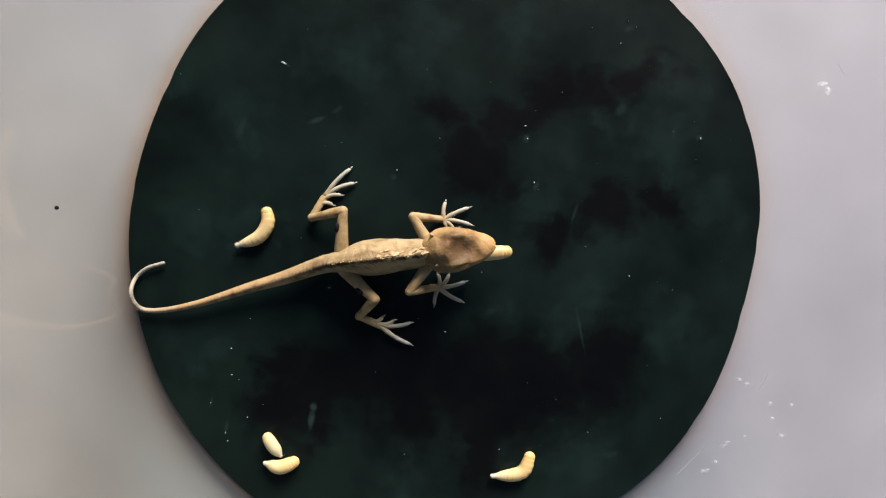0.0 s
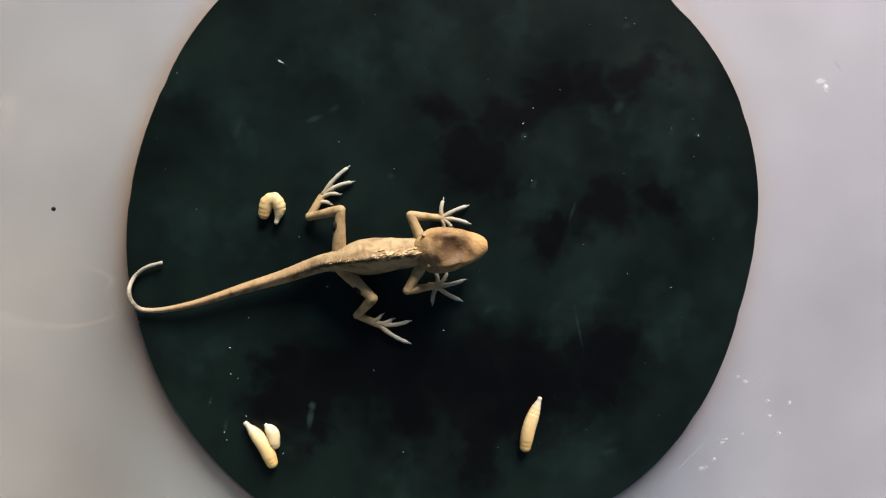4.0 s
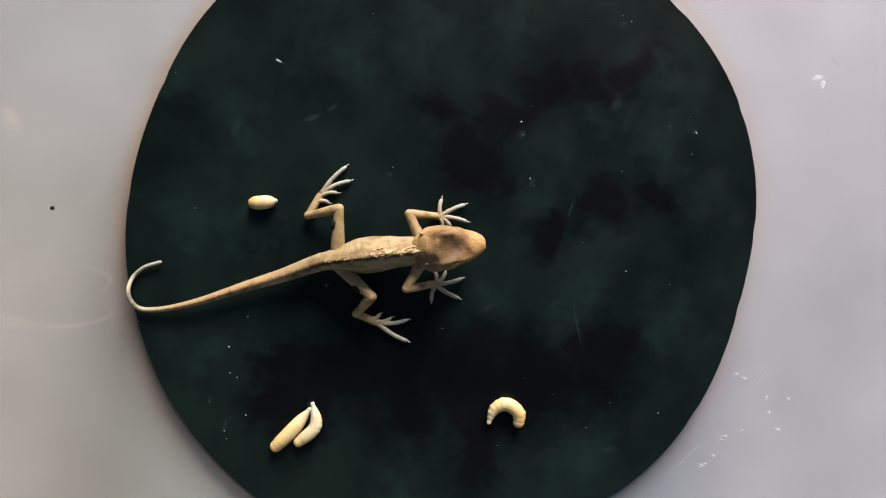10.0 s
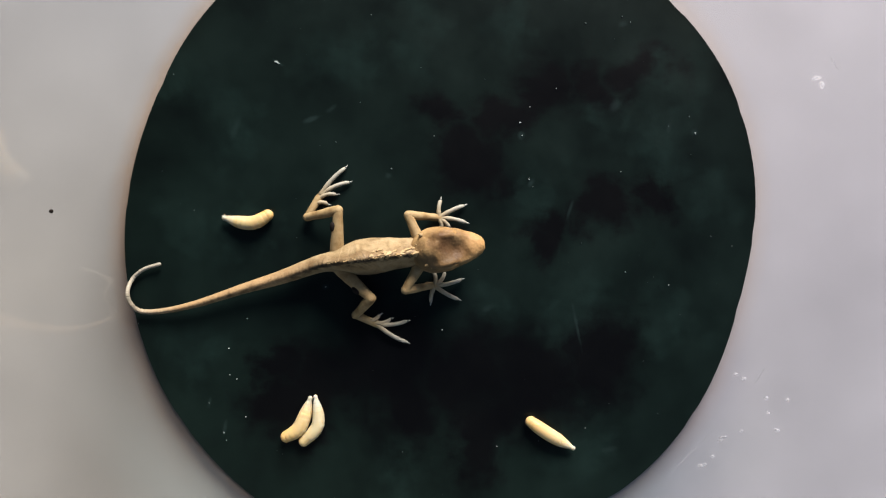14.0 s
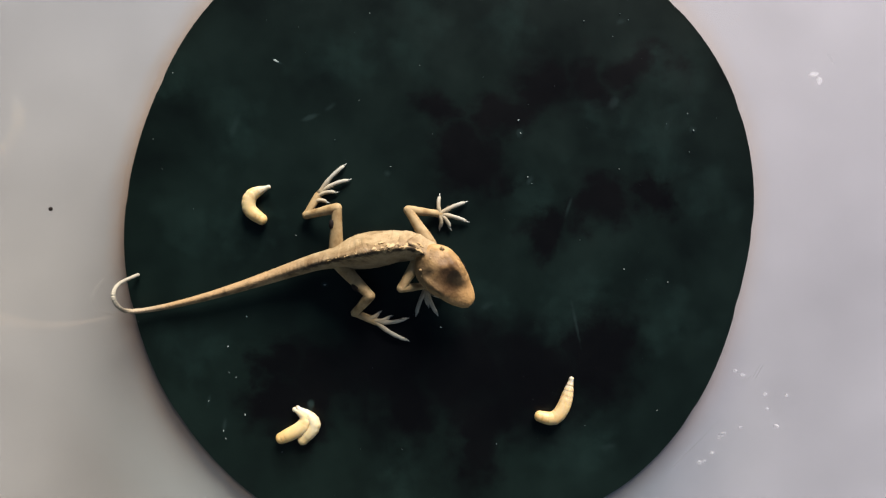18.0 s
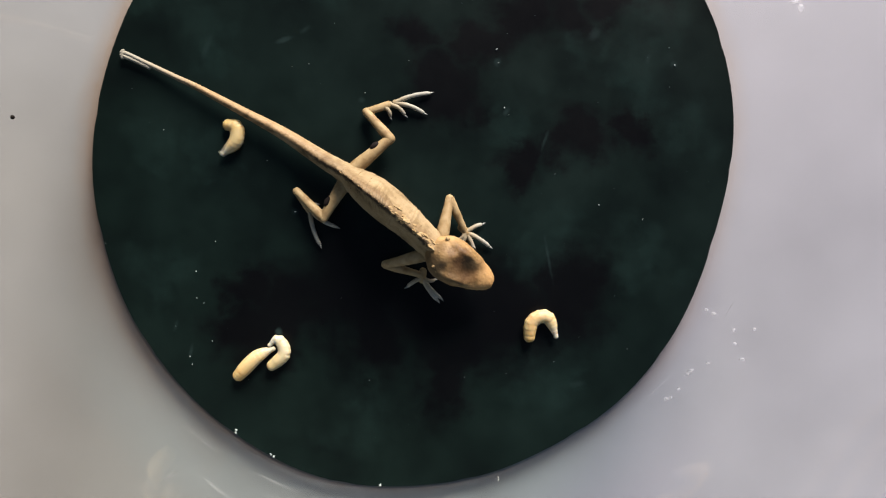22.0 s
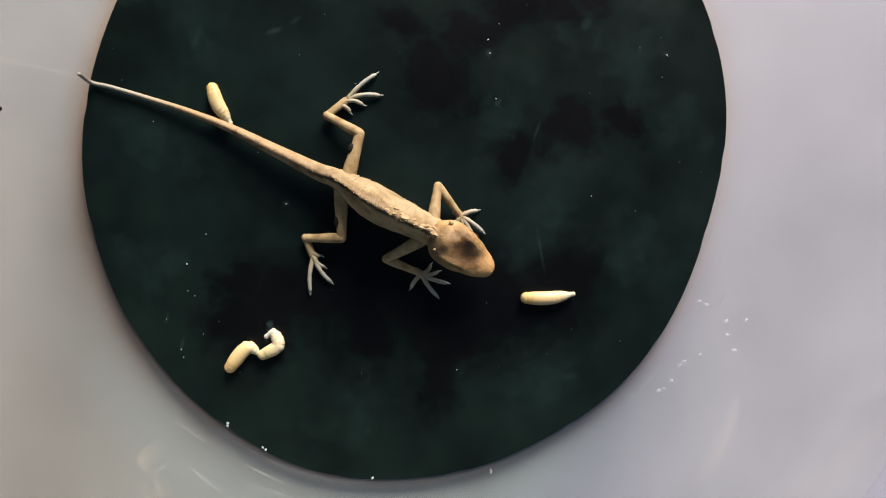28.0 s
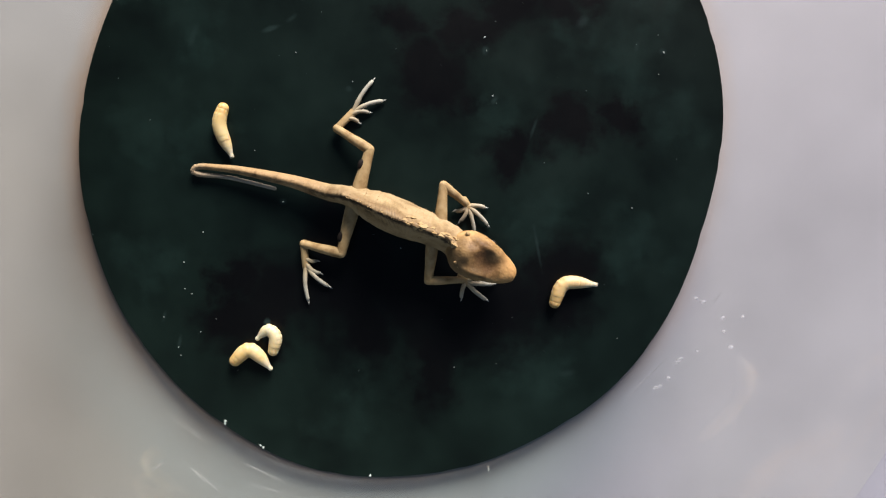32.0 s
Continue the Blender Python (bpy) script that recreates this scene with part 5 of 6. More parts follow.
    lizard.at(25.5, snout=(31.1, -34.6, 5.0), spine=[(16.1, -26.2, 6.0), (10.1, -22.2, 5.4), (2.6, -17.1, 4.8), (-5.1, -11.7, 4.0)], tail=[(-11.5, -8.2, 3.4), (-21.8, -0.5, 2.7), (-32.4, 6.0, 2.0), (-42.9, 12.4, 1.3), (-52.3, 17.9, 1.0), (-55.6, 21.1, 1.0), (-60.3, 24.7, 1.0)], fl=[(9.5, -14.7, 7.6), (13.3, -16.4, 1.2), (15.7, -15.7, 0.6), (18.4, -20.9, 0.6)], fr=[(1.6, -25.5, 7.7), (2.9, -27.8, 1.2), (-1.0, -31.2, 0.6), (5.7, -33.2, 0.6), (8.0, -30.1, 0.6)], hl=[(-2.6, -1.7, 3.6), (-9.8, 6.0, 1.6), (-5.6, 9.7, 1.0), (-0.2, 15.6, 0.6), (0.9, 10.9, 0.6), (-2.5, 9.0, 0.6), (-5.1, 7.2, 0.6)], hr=[(-15.4, -14.4, 3.6), (-24.1, -9.3, 1.6), (-21.6, -11.9, 1.0), (-20.8, -22.0, 0.6), (-16.9, -18.2, 0.6)])
    lizard.at(25.75, snout=(16.0, -31.3, 5.0), spine=[(4.6, -23.6, 6.0), (2.3, -19.3, 5.4), (-4.3, -13.6, 4.8), (-14.1, -6.4, 4.0)], tail=[(-18.5, -3.4, 3.4), (-27.8, 3.3, 2.9), (-35.2, 8.0, 2.5), (-43.6, 12.5, 2.0), (-52.9, 17.4, 1.6), (-62.2, 21.6, 1.1), (-65.7, 23.8, 1.0), (-66.4, 23.2, 1.0), (-64.9, 22.4, 1.0), (-62.8, 21.2, 1.0)], fl=[(7.4, -10.7, 4.3), (11.5, -16.4, 1.2), (16.0, -15.7, 0.6), (18.4, -21.1, 0.6), (14.6, -23.3, 0.6), (10.8, -21.8, 0.6)], fr=[(-6.1, -25.3, 3.2), (1.7, -27.8, 1.2), (-1.7, -30.9, 0.6), (6.2, -33.3, 0.6)], hl=[(-5.8, 3.2, 5.4), (-11.1, 8.6, 1.6), (-5.8, 11.2, 1.0), (2.5, 14.0, 0.6), (1.2, 9.7, 0.6), (-2.7, 9.0, 0.6), (-6.0, 8.3, 0.6)], hr=[(-19.8, -14.9, 3.6), (-25.8, -9.4, 1.6), (-23.4, -13.5, 1.0), (-20.5, -21.9, 0.6), (-16.9, -17.0, 0.6)])
    lizard.at(26.8, snout=(16.0, -31.3, 5.0), spine=[(4.6, -23.6, 6.0), (2.3, -19.3, 5.4), (-4.3, -13.6, 4.8), (-14.1, -6.4, 4.0)], tail=[(-18.5, -3.4, 3.4), (-27.8, 3.3, 2.9), (-35.2, 8.0, 2.5), (-43.6, 12.5, 2.0), (-52.9, 17.4, 1.6), (-62.2, 21.6, 1.1), (-65.7, 23.8, 1.0), (-66.4, 23.2, 1.0), (-64.9, 22.4, 1.0), (-62.8, 21.2, 1.0)], fl=[(7.4, -10.7, 4.3), (11.5, -16.4, 1.2), (16.0, -15.7, 0.6), (18.4, -21.1, 0.6), (14.6, -23.3, 0.6), (10.8, -21.8, 0.6)], fr=[(-6.1, -25.3, 3.2), (1.7, -27.8, 1.2), (-1.7, -30.9, 0.6), (6.2, -33.3, 0.6)], hl=[(-5.8, 3.2, 5.4), (-11.1, 8.6, 1.6), (-5.8, 11.2, 1.0), (2.5, 14.0, 0.6), (1.2, 9.7, 0.6), (-2.7, 9.0, 0.6), (-6.0, 8.3, 0.6)], hr=[(-19.8, -14.9, 3.6), (-25.8, -9.4, 1.6), (-23.4, -13.5, 1.0), (-20.5, -21.9, 0.6), (-16.9, -17.0, 0.6)])
    lizard.at(27.3, snout=(19.2, -27.4, 5.0), spine=[(8.5, -20.0, 6.0), (5.2, -18.4, 5.4), (-5.4, -13.5, 4.8), (-14.2, -8.2, 4.0)], tail=[(-19.1, -6.4, 3.4), (-29.4, -1.6, 2.8), (-38.9, 2.8, 2.2), (-48.4, 6.3, 1.6), (-58.0, 9.2, 1.0), (-65.2, 11.2, 1.0), (-69.4, 12.1, 1.0), (-69.8, 13.2, 5.5)], shoulder=1, fl=[(7.5, -9.1, 3.2), (12.3, -15.3, 1.2), (16.6, -14.4, 0.6), (18.7, -19.9, 0.6), (15.4, -20.3, 0.6), (12.7, -19.1, 0.6)], fr=[(-3.7, -25.5, 3.2), (3.6, -28.7, 1.2), (1.6, -32.6, 0.6), (8.1, -34.4, 0.6), (10.2, -31.0, 0.6), (8.6, -28.2, 0.6), (6.2, -26.8, 0.6)], hl=[(-9.8, 1.9, 3.6), (-17.3, 5.9, 1.6), (-12.8, 9.7, 1.0), (-6.4, 15.5, 0.6), (-5.9, 10.6, 0.6), (-9.4, 8.4, 0.6), (-12.2, 6.6, 0.6)], hr=[(-13.6, -21.0, 3.6), (-21.9, -21.3, 1.6), (-20.3, -25.5, 1.0), (-21.1, -35.8, 0.6), (-15.6, -32.1, 0.6), (-17.2, -28.4, 0.6), (-18.5, -25.3, 0.6)])
    lizard.at(29.2, )
    lizard.at(29.7, snout=(21.3, -28.5, 5.0), spine=[(9.7, -21.6, 6.0), (6.6, -19.4, 5.4), (-4.2, -14.5, 4.8), (-13.2, -9.1, 4.0)], tail=[(-18.4, -7.2, 3.4), (-28.7, -2.3, 2.8), (-38.2, 1.6, 2.2), (-47.6, 5.0, 1.6), (-57.2, 8.5, 1.0), (-64.4, 10.4, 1.0), (-69.6, 11.3, 1.0), (-70.1, 11.8, 6.0)], fl=[(7.0, -9.9, 3.2), (12.5, -15.1, 1.2), (16.5, -14.6, 0.6), (19.0, -19.6, 0.6)], fr=[(-3.0, -25.3, 3.2), (3.7, -28.5, 1.2), (1.7, -32.9, 0.6), (8.2, -34.4, 0.6), (10.2, -31.4, 0.6)], hl=[(-9.5, 1.1, 3.6), (-17.5, 5.6, 1.6), (-12.9, 9.6, 1.0), (-6.5, 15.4, 0.6), (-5.9, 10.7, 0.6), (-9.7, 8.5, 0.6), (-12.5, 6.8, 0.6)], hr=[(-13.4, -21.8, 3.6), (-21.8, -21.6, 1.6), (-20.6, -25.8, 1.0), (-21.8, -35.8, 0.6), (-16.2, -32.2, 0.6), (-17.5, -28.5, 0.6), (-18.8, -25.4, 0.6)])
    lizard.at(30.1, )
    lizard.at(30.2, snout=(34.1, -33.8, 5.0), spine=[(17.7, -26.2, 6.0), (11.2, -21.9, 5.4), (3.3, -17.9, 4.8), (-5.5, -13.4, 4.0)], tail=[(-11.3, -10.7, 3.4), (-21.2, -5.6, 2.8), (-31.3, -2.1, 2.2), (-40.8, 1.5, 1.6), (-50.3, 5.1, 1.0), (-57.8, 7.4, 1.0), (-63.4, 9.1, 1.0), (-67.7, 11.0, 1.0)], fr=[(1.8, -27.8, 7.7), (5.0, -30.0, 1.2), (1.7, -32.9, 0.6), (8.2, -34.4, 0.6), (10.2, -31.4, 0.6)], hl=[(-5.7, -1.3, 3.6), (-15.2, 4.5, 1.6), (-11.6, 9.1, 1.0), (-6.7, 14.0, 0.6), (-5.2, 10.0, 0.6)])
    lizard.at(30.3, snout=(27.2, -29.4, 5.0), spine=[(15.2, -23.5, 6.0), (11.2, -21.2, 5.4), (0.9, -16.8, 4.8), (-8.8, -12.7, 4.0)], tail=[(-15.0, -10.2, 3.4), (-23.7, -8.5, 2.8), (-32.6, -8.6, 2.2), (-36.5, -10.8, 1.6), (-34.2, -17.1, 1.0), (-26.6, -21.4, 1.0), (-17.7, -23.8, 1.0), (-8.8, -23.6, 1.0)], fl=[(9.0, -9.6, 4.9), (14.1, -13.8, 1.2), (18.6, -14.5, 0.6), (20.1, -19.5, 0.6)], hl=[(-7.2, -1.8, 3.6), (-15.0, 2.9, 1.6), (-11.3, 6.4, 1.0), (-6.7, 13.7, 0.6), (-4.6, 9.3, 0.6)])
    lizard.at(30.42, snout=(24.9, -28.9, 5.0), spine=[(13.3, -22.8, 6.0), (9.9, -20.3, 5.4), (-0.9, -16.0, 4.8), (-11.0, -12.1, 4.0)], tail=[(-16.1, -11.4, 3.4), (-24.5, -9.0, 2.9), (-32.8, -7.2, 2.5), (-38.2, -6.3, 2.0), (-41.9, -6.1, 1.6), (-43.4, -6.9, 1.1), (-42.1, -7.9, 1.0), (-38.5, -8.6, 1.0), (-29.1, -10.2, 1.0), (-20.1, -12.3, 1.0)], shoulder=2, fl=[(9.5, -9.3, 5.1), (14.6, -13.4, 1.2), (19.1, -14.2, 0.6), (20.6, -19.1, 0.6), (16.3, -18.7, 0.6), (13.1, -17.8, 0.6)], fr=[(6.5, -30.6, 3.2), (14.5, -30.5, 1.2), (13.8, -35.7, 0.6), (20.4, -35.6, 0.6), (21.4, -31.4, 0.6)], hl=[(-6.8, -1.9, 3.6), (-14.3, 2.7, 1.6), (-10.8, 6.4, 1.0), (-5.9, 14.4, 0.6), (-4.1, 9.1, 0.6), (-7.2, 6.3, 0.6), (-9.8, 4.2, 0.6)], hr=[(-12.9, -24.8, 3.6), (-21.6, -23.0, 1.6), (-21.2, -27.9, 1.0), (-20.5, -37.8, 0.6), (-15.2, -33.4, 0.6), (-16.8, -30.5, 0.6), (-18.1, -27.0, 0.6)])
    lizard.at(30.5, snout=(24.9, -28.9, 5.0), spine=[(13.3, -22.8, 6.0), (9.9, -20.3, 5.4), (-0.9, -16.0, 4.8), (-11.0, -12.1, 4.0)], tail=[(-16.1, -11.4, 3.4), (-24.5, -9.0, 2.9), (-32.8, -7.2, 2.5), (-38.2, -6.3, 2.0), (-41.9, -6.1, 1.6), (-43.4, -6.9, 1.1), (-42.1, -7.9, 1.0), (-38.5, -8.6, 1.0), (-29.1, -10.2, 1.0), (-20.1, -12.3, 1.0)], fl=[(9.5, -9.3, 5.1), (14.6, -13.4, 1.2), (19.1, -14.2, 0.6), (20.6, -19.1, 0.6), (16.3, -18.7, 0.6), (13.1, -17.8, 0.6)], fr=[(6.5, -30.6, 3.2), (14.5, -30.5, 1.2), (13.8, -35.7, 0.6), (20.4, -35.6, 0.6), (21.4, -31.4, 0.6)], hl=[(-6.8, -1.9, 3.6), (-14.3, 2.7, 1.6), (-10.8, 6.4, 1.0), (-5.9, 14.4, 0.6), (-4.1, 9.1, 0.6), (-7.2, 6.3, 0.6), (-9.8, 4.2, 0.6)], hr=[(-12.9, -24.8, 3.6), (-21.6, -23.0, 1.6), (-21.2, -27.9, 1.0), (-20.5, -37.8, 0.6), (-15.2, -33.4, 0.6), (-16.8, -30.5, 0.6), (-18.1, -27.0, 0.6)])
    lizard.at(31, snout=(24.8, -28.9, 5.0), spine=[(13.1, -22.9, 6.0), (9.7, -20.4, 5.4), (-1.1, -16.3, 4.8), (-11.2, -12.3, 4.0)], tail=[(-16.1, -11.4, 3.4), (-24.5, -9.1, 2.9), (-35.0, -7.1, 2.4), (-40.8, -6.5, 1.8), (-44.8, -6.3, 1.3), (-46.3, -7.1, 1.0), (-44.9, -8.0, 1.0), (-38.5, -8.6, 1.0), (-28.6, -10.8, 1.0)], fl=[(9.4, -9.4, 5.1), (14.6, -13.5, 1.2), (19.0, -14.3, 0.6), (20.6, -19.2, 0.6), (16.2, -18.8, 0.6), (13.0, -17.9, 0.6)], fr=[(6.4, -30.7, 3.2), (14.4, -30.6, 1.2), (13.8, -35.8, 0.6), (20.3, -35.7, 0.6), (21.4, -31.5, 0.6)], hl=[(-6.9, -2.0, 3.6), (-14.4, 2.6, 1.6), (-10.9, 6.3, 1.0), (-6.0, 14.3, 0.6), (-4.2, 9.0, 0.6), (-7.3, 6.3, 0.6), (-9.9, 4.1, 0.6)], hr=[(-13.0, -24.9, 3.6), (-21.7, -23.1, 1.6), (-21.3, -28.0, 1.0), (-20.6, -37.9, 0.6), (-15.2, -33.5, 0.6), (-16.9, -30.6, 0.6), (-18.2, -27.1, 0.6)])
    lizard.at(32, snout=(24.8, -28.9, 5.0), spine=[(13.1, -22.9, 6.0), (9.7, -20.4, 5.4), (-1.1, -16.3, 4.8), (-11.2, -12.3, 4.0)], tail=[(-16.1, -11.4, 3.4), (-24.5, -9.1, 2.9), (-35.0, -7.1, 2.4), (-40.8, -6.5, 1.8), (-44.8, -6.3, 1.3), (-46.3, -7.1, 1.0), (-44.9, -8.0, 1.0), (-38.5, -8.6, 1.0), (-28.6, -10.8, 1.0)], fl=[(9.4, -9.4, 5.1), (14.6, -13.5, 1.2), (19.0, -14.3, 0.6), (20.6, -19.2, 0.6), (16.2, -18.8, 0.6), (13.0, -17.9, 0.6)], fr=[(6.4, -30.7, 3.2), (14.4, -30.6, 1.2), (13.8, -35.8, 0.6), (20.3, -35.7, 0.6), (21.4, -31.5, 0.6)], hl=[(-6.9, -2.0, 3.6), (-14.4, 2.6, 1.6), (-10.9, 6.3, 1.0), (-6.0, 14.3, 0.6), (-4.2, 9.0, 0.6), (-7.3, 6.3, 0.6), (-9.9, 4.1, 0.6)], hr=[(-13.0, -24.9, 3.6), (-21.7, -23.1, 1.6), (-21.3, -28.0, 1.0), (-20.6, -37.9, 0.6), (-15.2, -33.5, 0.6), (-16.9, -30.6, 0.6), (-18.2, -27.1, 0.6)])
    lizard.play()
    maggots[0].at(0, (-40.6, 3.6), (-40.3, 0.8), (-42.5, -2.4), (-47.4, -4.2))
    maggots[0].at(0.5, (-39.8, 3.2), (-41.1, -0.2), (-43.0, -6.4))
    maggots[0].at(1, (-39.8, 2.5), (-43.5, 1.0), (-47.3, 0.6), (-51.9, 2.8))
    maggots[0].at(1.5, (-40.3, 2.8), (-44.0, -1.1), (-47.9, -5.1))
    maggots[0].at(2, (-40.8, 2.3), (-44.6, 3.0), (-45.2, 5.9), (-43.1, 9.5))
    maggots[0].at(2.5, (-40.8, 1.9), (-45.8, 4.0), (-50.8, 5.2))
    maggots[0].at(3, (-41.2, 1.8), (-44.5, 5.9), (-46.1, 9.8), (-46.6, 13.2))
    maggots[0].at(3.5, (-41.6, 2.6), (-40.9, 5.7), (-39.1, 6.4), (-38.1, 3.8), (-38.7, 0.8))
    maggots[0].at(5.5, (-41.3, 4.5), (-38.7, 6.0), (-36.2, 4.4), (-36.6, 0.9))
    maggots[0].at(6, (-41.2, 4.7), (-39.1, 6.0), (-37.0, 4.4), (-37.8, 1.4), (-40.0, -0.1))
    maggots[0].at(6.5, (-40.7, 5.4), (-38.6, 6.4), (-37.0, 4.2), (-36.5, -0.9))
    maggots[0].at(7, (-40.3, 4.8), (-38.7, 6.0), (-37.3, 3.4), (-34.8, -0.6))
    maggots[0].at(7.5, (-40.2, 5.1), (-37.3, 5.9), (-33.4, 9.4))
    maggots[0].at(8, (-40.1, 5.8), (-38.1, 6.0), (-37.6, 2.5), (-39.0, -3.3))
    maggots[0].at(8.5, (-40.8, 5.2), (-36.5, 6.1), (-31.2, 7.2))
    maggots[0].at(9, (-42.1, 5.5), (-40.1, 5.5), (-37.8, 5.9))
    maggots[0].at(9.5, (-42.5, 5.1), (-40.4, 5.2), (-38.1, 5.5))
    maggots[0].at(10, (-42.5, 5.1), (-40.3, 5.2), (-38.0, 5.5))
    maggots[0].at(10.5, (-40.0, 5.6), (-43.5, 4.8), (-44.4, 1.8), (-41.4, 0.7))
    maggots[0].at(11, (-40.4, 5.5), (-44.1, 2.5), (-48.5, -0.4))
    maggots[0].at(11.5, (-39.9, 4.8), (-44.1, 3.4), (-47.1, 1.0))
    maggots[0].at(12, (-39.8, 4.7), (-43.5, 3.5), (-46.1, 0.9), (-48.2, 0.9))
    maggots[0].at(12.5, (-39.5, 4.0), (-41.6, 1.2), (-44.8, -0.1), (-47.1, 2.5))
    maggots[0].at(13, (-39.5, 3.6), (-41.6, 0.8), (-44.4, 0.4), (-46.4, 4.4))
    maggots[0].at(13.5, (-39.3, 3.1), (-41.5, 0.7), (-44.3, 1.6), (-46.3, 5.5))
    maggots[0].at(14, (-39.1, 2.8), (-42.1, 1.1), (-45.3, 1.1), (-49.2, 2.2))
    maggots[0].at(14.5, (-39.4, 2.9), (-42.8, -0.6), (-45.5, -6.7))
    maggots[0].at(16.5, (-39.6, 2.4), (-42.4, 2.3), (-44.5, 5.7), (-46.8, 11.2))
    maggots[0].at(17, (-39.6, 2.7), (-42.5, 3.1), (-45.1, 1.2), (-45.9, -2.1))
    maggots[0].at(17.5, (-39.7, 2.0), (-42.7, 3.6), (-42.1, 7.4), (-38.2, 8.2))
    maggots[0].at(18, (-40.3, 1.2), (-43.1, 3.6), (-42.7, 6.7), (-38.8, 8.6))
    maggots[0].at(18.5, (-42.0, 4.9), (-41.4, 3.1), (-40.6, 1.2))
    maggots[0].at(19, (-40.4, 2.4), (-42.5, 4.3), (-39.9, 6.9), (-37.2, 4.9), (-37.6, 1.4))
    maggots[0].at(19.5, (-41.7, 3.8), (-42.2, 6.5), (-39.6, 7.5), (-36.9, 5.5), (-39.5, 3.4))
    maggots[0].at(20, (-41.5, 4.5), (-39.5, 7.0), (-37.2, 5.2), (-38.0, 0.6))
    maggots[0].at(20.5, (-41.5, 4.8), (-38.2, 7.0), (-35.0, 9.3))
    maggots[0].at(21, (-41.0, 5.5), (-39.1, 4.5), (-37.2, 1.4), (-34.3, -1.4))
    maggots[0].at(21.5, (-41.2, 5.6), (-42.5, 3.7), (-44.9, 4.5), (-44.9, 6.5))
    maggots[0].at(22, (-41.5, 5.2), (-39.5, 4.6), (-39.8, 1.5), (-42.7, -1.2))
    maggots[0].at(22.5, (-41.1, 5.0), (-37.7, 5.1), (-32.0, 5.0))
    maggots[0].at(23, (-41.2, 5.4), (-36.8, 6.0), (-31.2, 6.4))
    maggots[0].at(23.5, (-41.7, 5.0), (-45.5, 6.7), (-48.6, 7.8), (-49.9, 10.0))
    maggots[0].at(24, (-44.1, 4.6), (-45.9, 7.9), (-46.2, 10.3), (-43.3, 13.0))
    maggots[0].at(24.5, (-44.6, 5.0), (-46.0, 8.9), (-49.7, 12.4))
    maggots[0].at(25, (-44.3, 4.9), (-46.4, 8.7), (-48.0, 13.7))
    maggots[0].at(25.5, (-44.5, 5.5), (-46.8, 9.3), (-47.2, 13.9))
    maggots[0].at(27.5, (-43.8, 11.2), (-41.8, 12.2), (-39.2, 9.7), (-36.7, 4.5))
    maggots[0].at(28, (-42.7, 11.4), (-41.4, 7.7), (-38.8, 3.9))
    maggots[0].at(28.5, (-41.4, 10.0), (-40.9, 5.0), (-40.2, -0.8))
    maggots[0].at(29, (-41.3, 10.5), (-41.2, 5.8), (-39.8, 2.7), (-38.4, 1.7))
    maggots[0].at(29.5, (-43.1, 8.6), (-42.5, 6.1), (-40.2, 4.3), (-39.2, 0.3))
    maggots[0].at(30, (-42.4, 8.6), (-40.9, 5.6), (-39.4, 2.8), (-41.0, -0.4))
    maggots[0].at(30.5, (-41.7, 7.6), (-39.9, 4.9), (-39.4, 1.1), (-41.8, -1.3))
    maggots[0].at(31, (-40.5, 7.7), (-38.9, 3.8), (-39.7, 0.5), (-40.5, -2.8))
    maggots[0].at(31.5, (-40.1, 7.4), (-39.3, 4.8), (-39.5, 1.0), (-39.7, -3.0))
    maggots[0].at(32, (-39.6, 6.8), (-40.4, 2.6), (-37.8, -3.9))
    maggots[0].play()
    maggots[1].at(0, (19.6, -52.2), (18.3, -55.5), (15.5, -56.6), (11.0, -56.9))
    maggots[1].at(0.5, (19.5, -52.0), (18.5, -55.1), (15.7, -57.3), (12.4, -58.0))
    maggots[1].at(1, (19.5, -52.5), (17.7, -55.5), (17.1, -60.8))
    maggots[1].at(1.5, (19.5, -52.7), (18.7, -56.3), (18.7, -63.0))
    maggots[1].at(2, (19.1, -51.2), (18.7, -55.7), (18.9, -62.3))
    maggots[1].at(2.5, (19.3, -50.9), (19.6, -46.5), (22.4, -38.7))
    maggots[1].at(3, (18.8, -45.9), (18.8, -48.1), (18.3, -51.8))
    maggots[1].at(3.5, (19.1, -50.9), (19.6, -46.0), (21.5, -39.3))
    maggots[1].at(5.5, (17.8, -49.7), (19.8, -45.6), (22.9, -40.0))
    maggots[1].at(6, (16.9, -48.1), (20.3, -47.1), (20.9, -43.6), (19.3, -41.4), (16.8, -42.3))
    maggots[1].at(6.5, (20.0, -49.9), (18.1, -46.3), (19.7, -42.8), (25.6, -42.8))
    maggots[1].at(7, (17.5, -49.3), (17.1, -45.2), (19.0, -41.9), (22.9, -42.2))
    maggots[1].at(7.5, (16.5, -47.4), (16.9, -43.8), (21.3, -39.3))
    maggots[1].at(8, (16.0, -46.4), (15.8, -41.7), (15.7, -34.1))
    maggots[1].at(8.5, (15.9, -46.4), (14.6, -42.3), (12.0, -38.7), (7.7, -37.6))
    maggots[1].at(9, (16.4, -46.1), (14.6, -43.3), (7.6, -41.7))
    maggots[1].at(9.5, (17.2, -45.6), (17.4, -43.0), (13.9, -41.7), (7.1, -41.9))
    maggots[1].at(10, (17.4, -45.6), (17.4, -43.0), (14.6, -41.0), (11.9, -42.3), (10.6, -45.4))
    maggots[1].at(10.5, (17.3, -45.8), (16.5, -40.3), (14.3, -33.6))
    maggots[1].at(11, (17.4, -45.5), (20.4, -43.9), (21.0, -40.3), (19.7, -36.5))
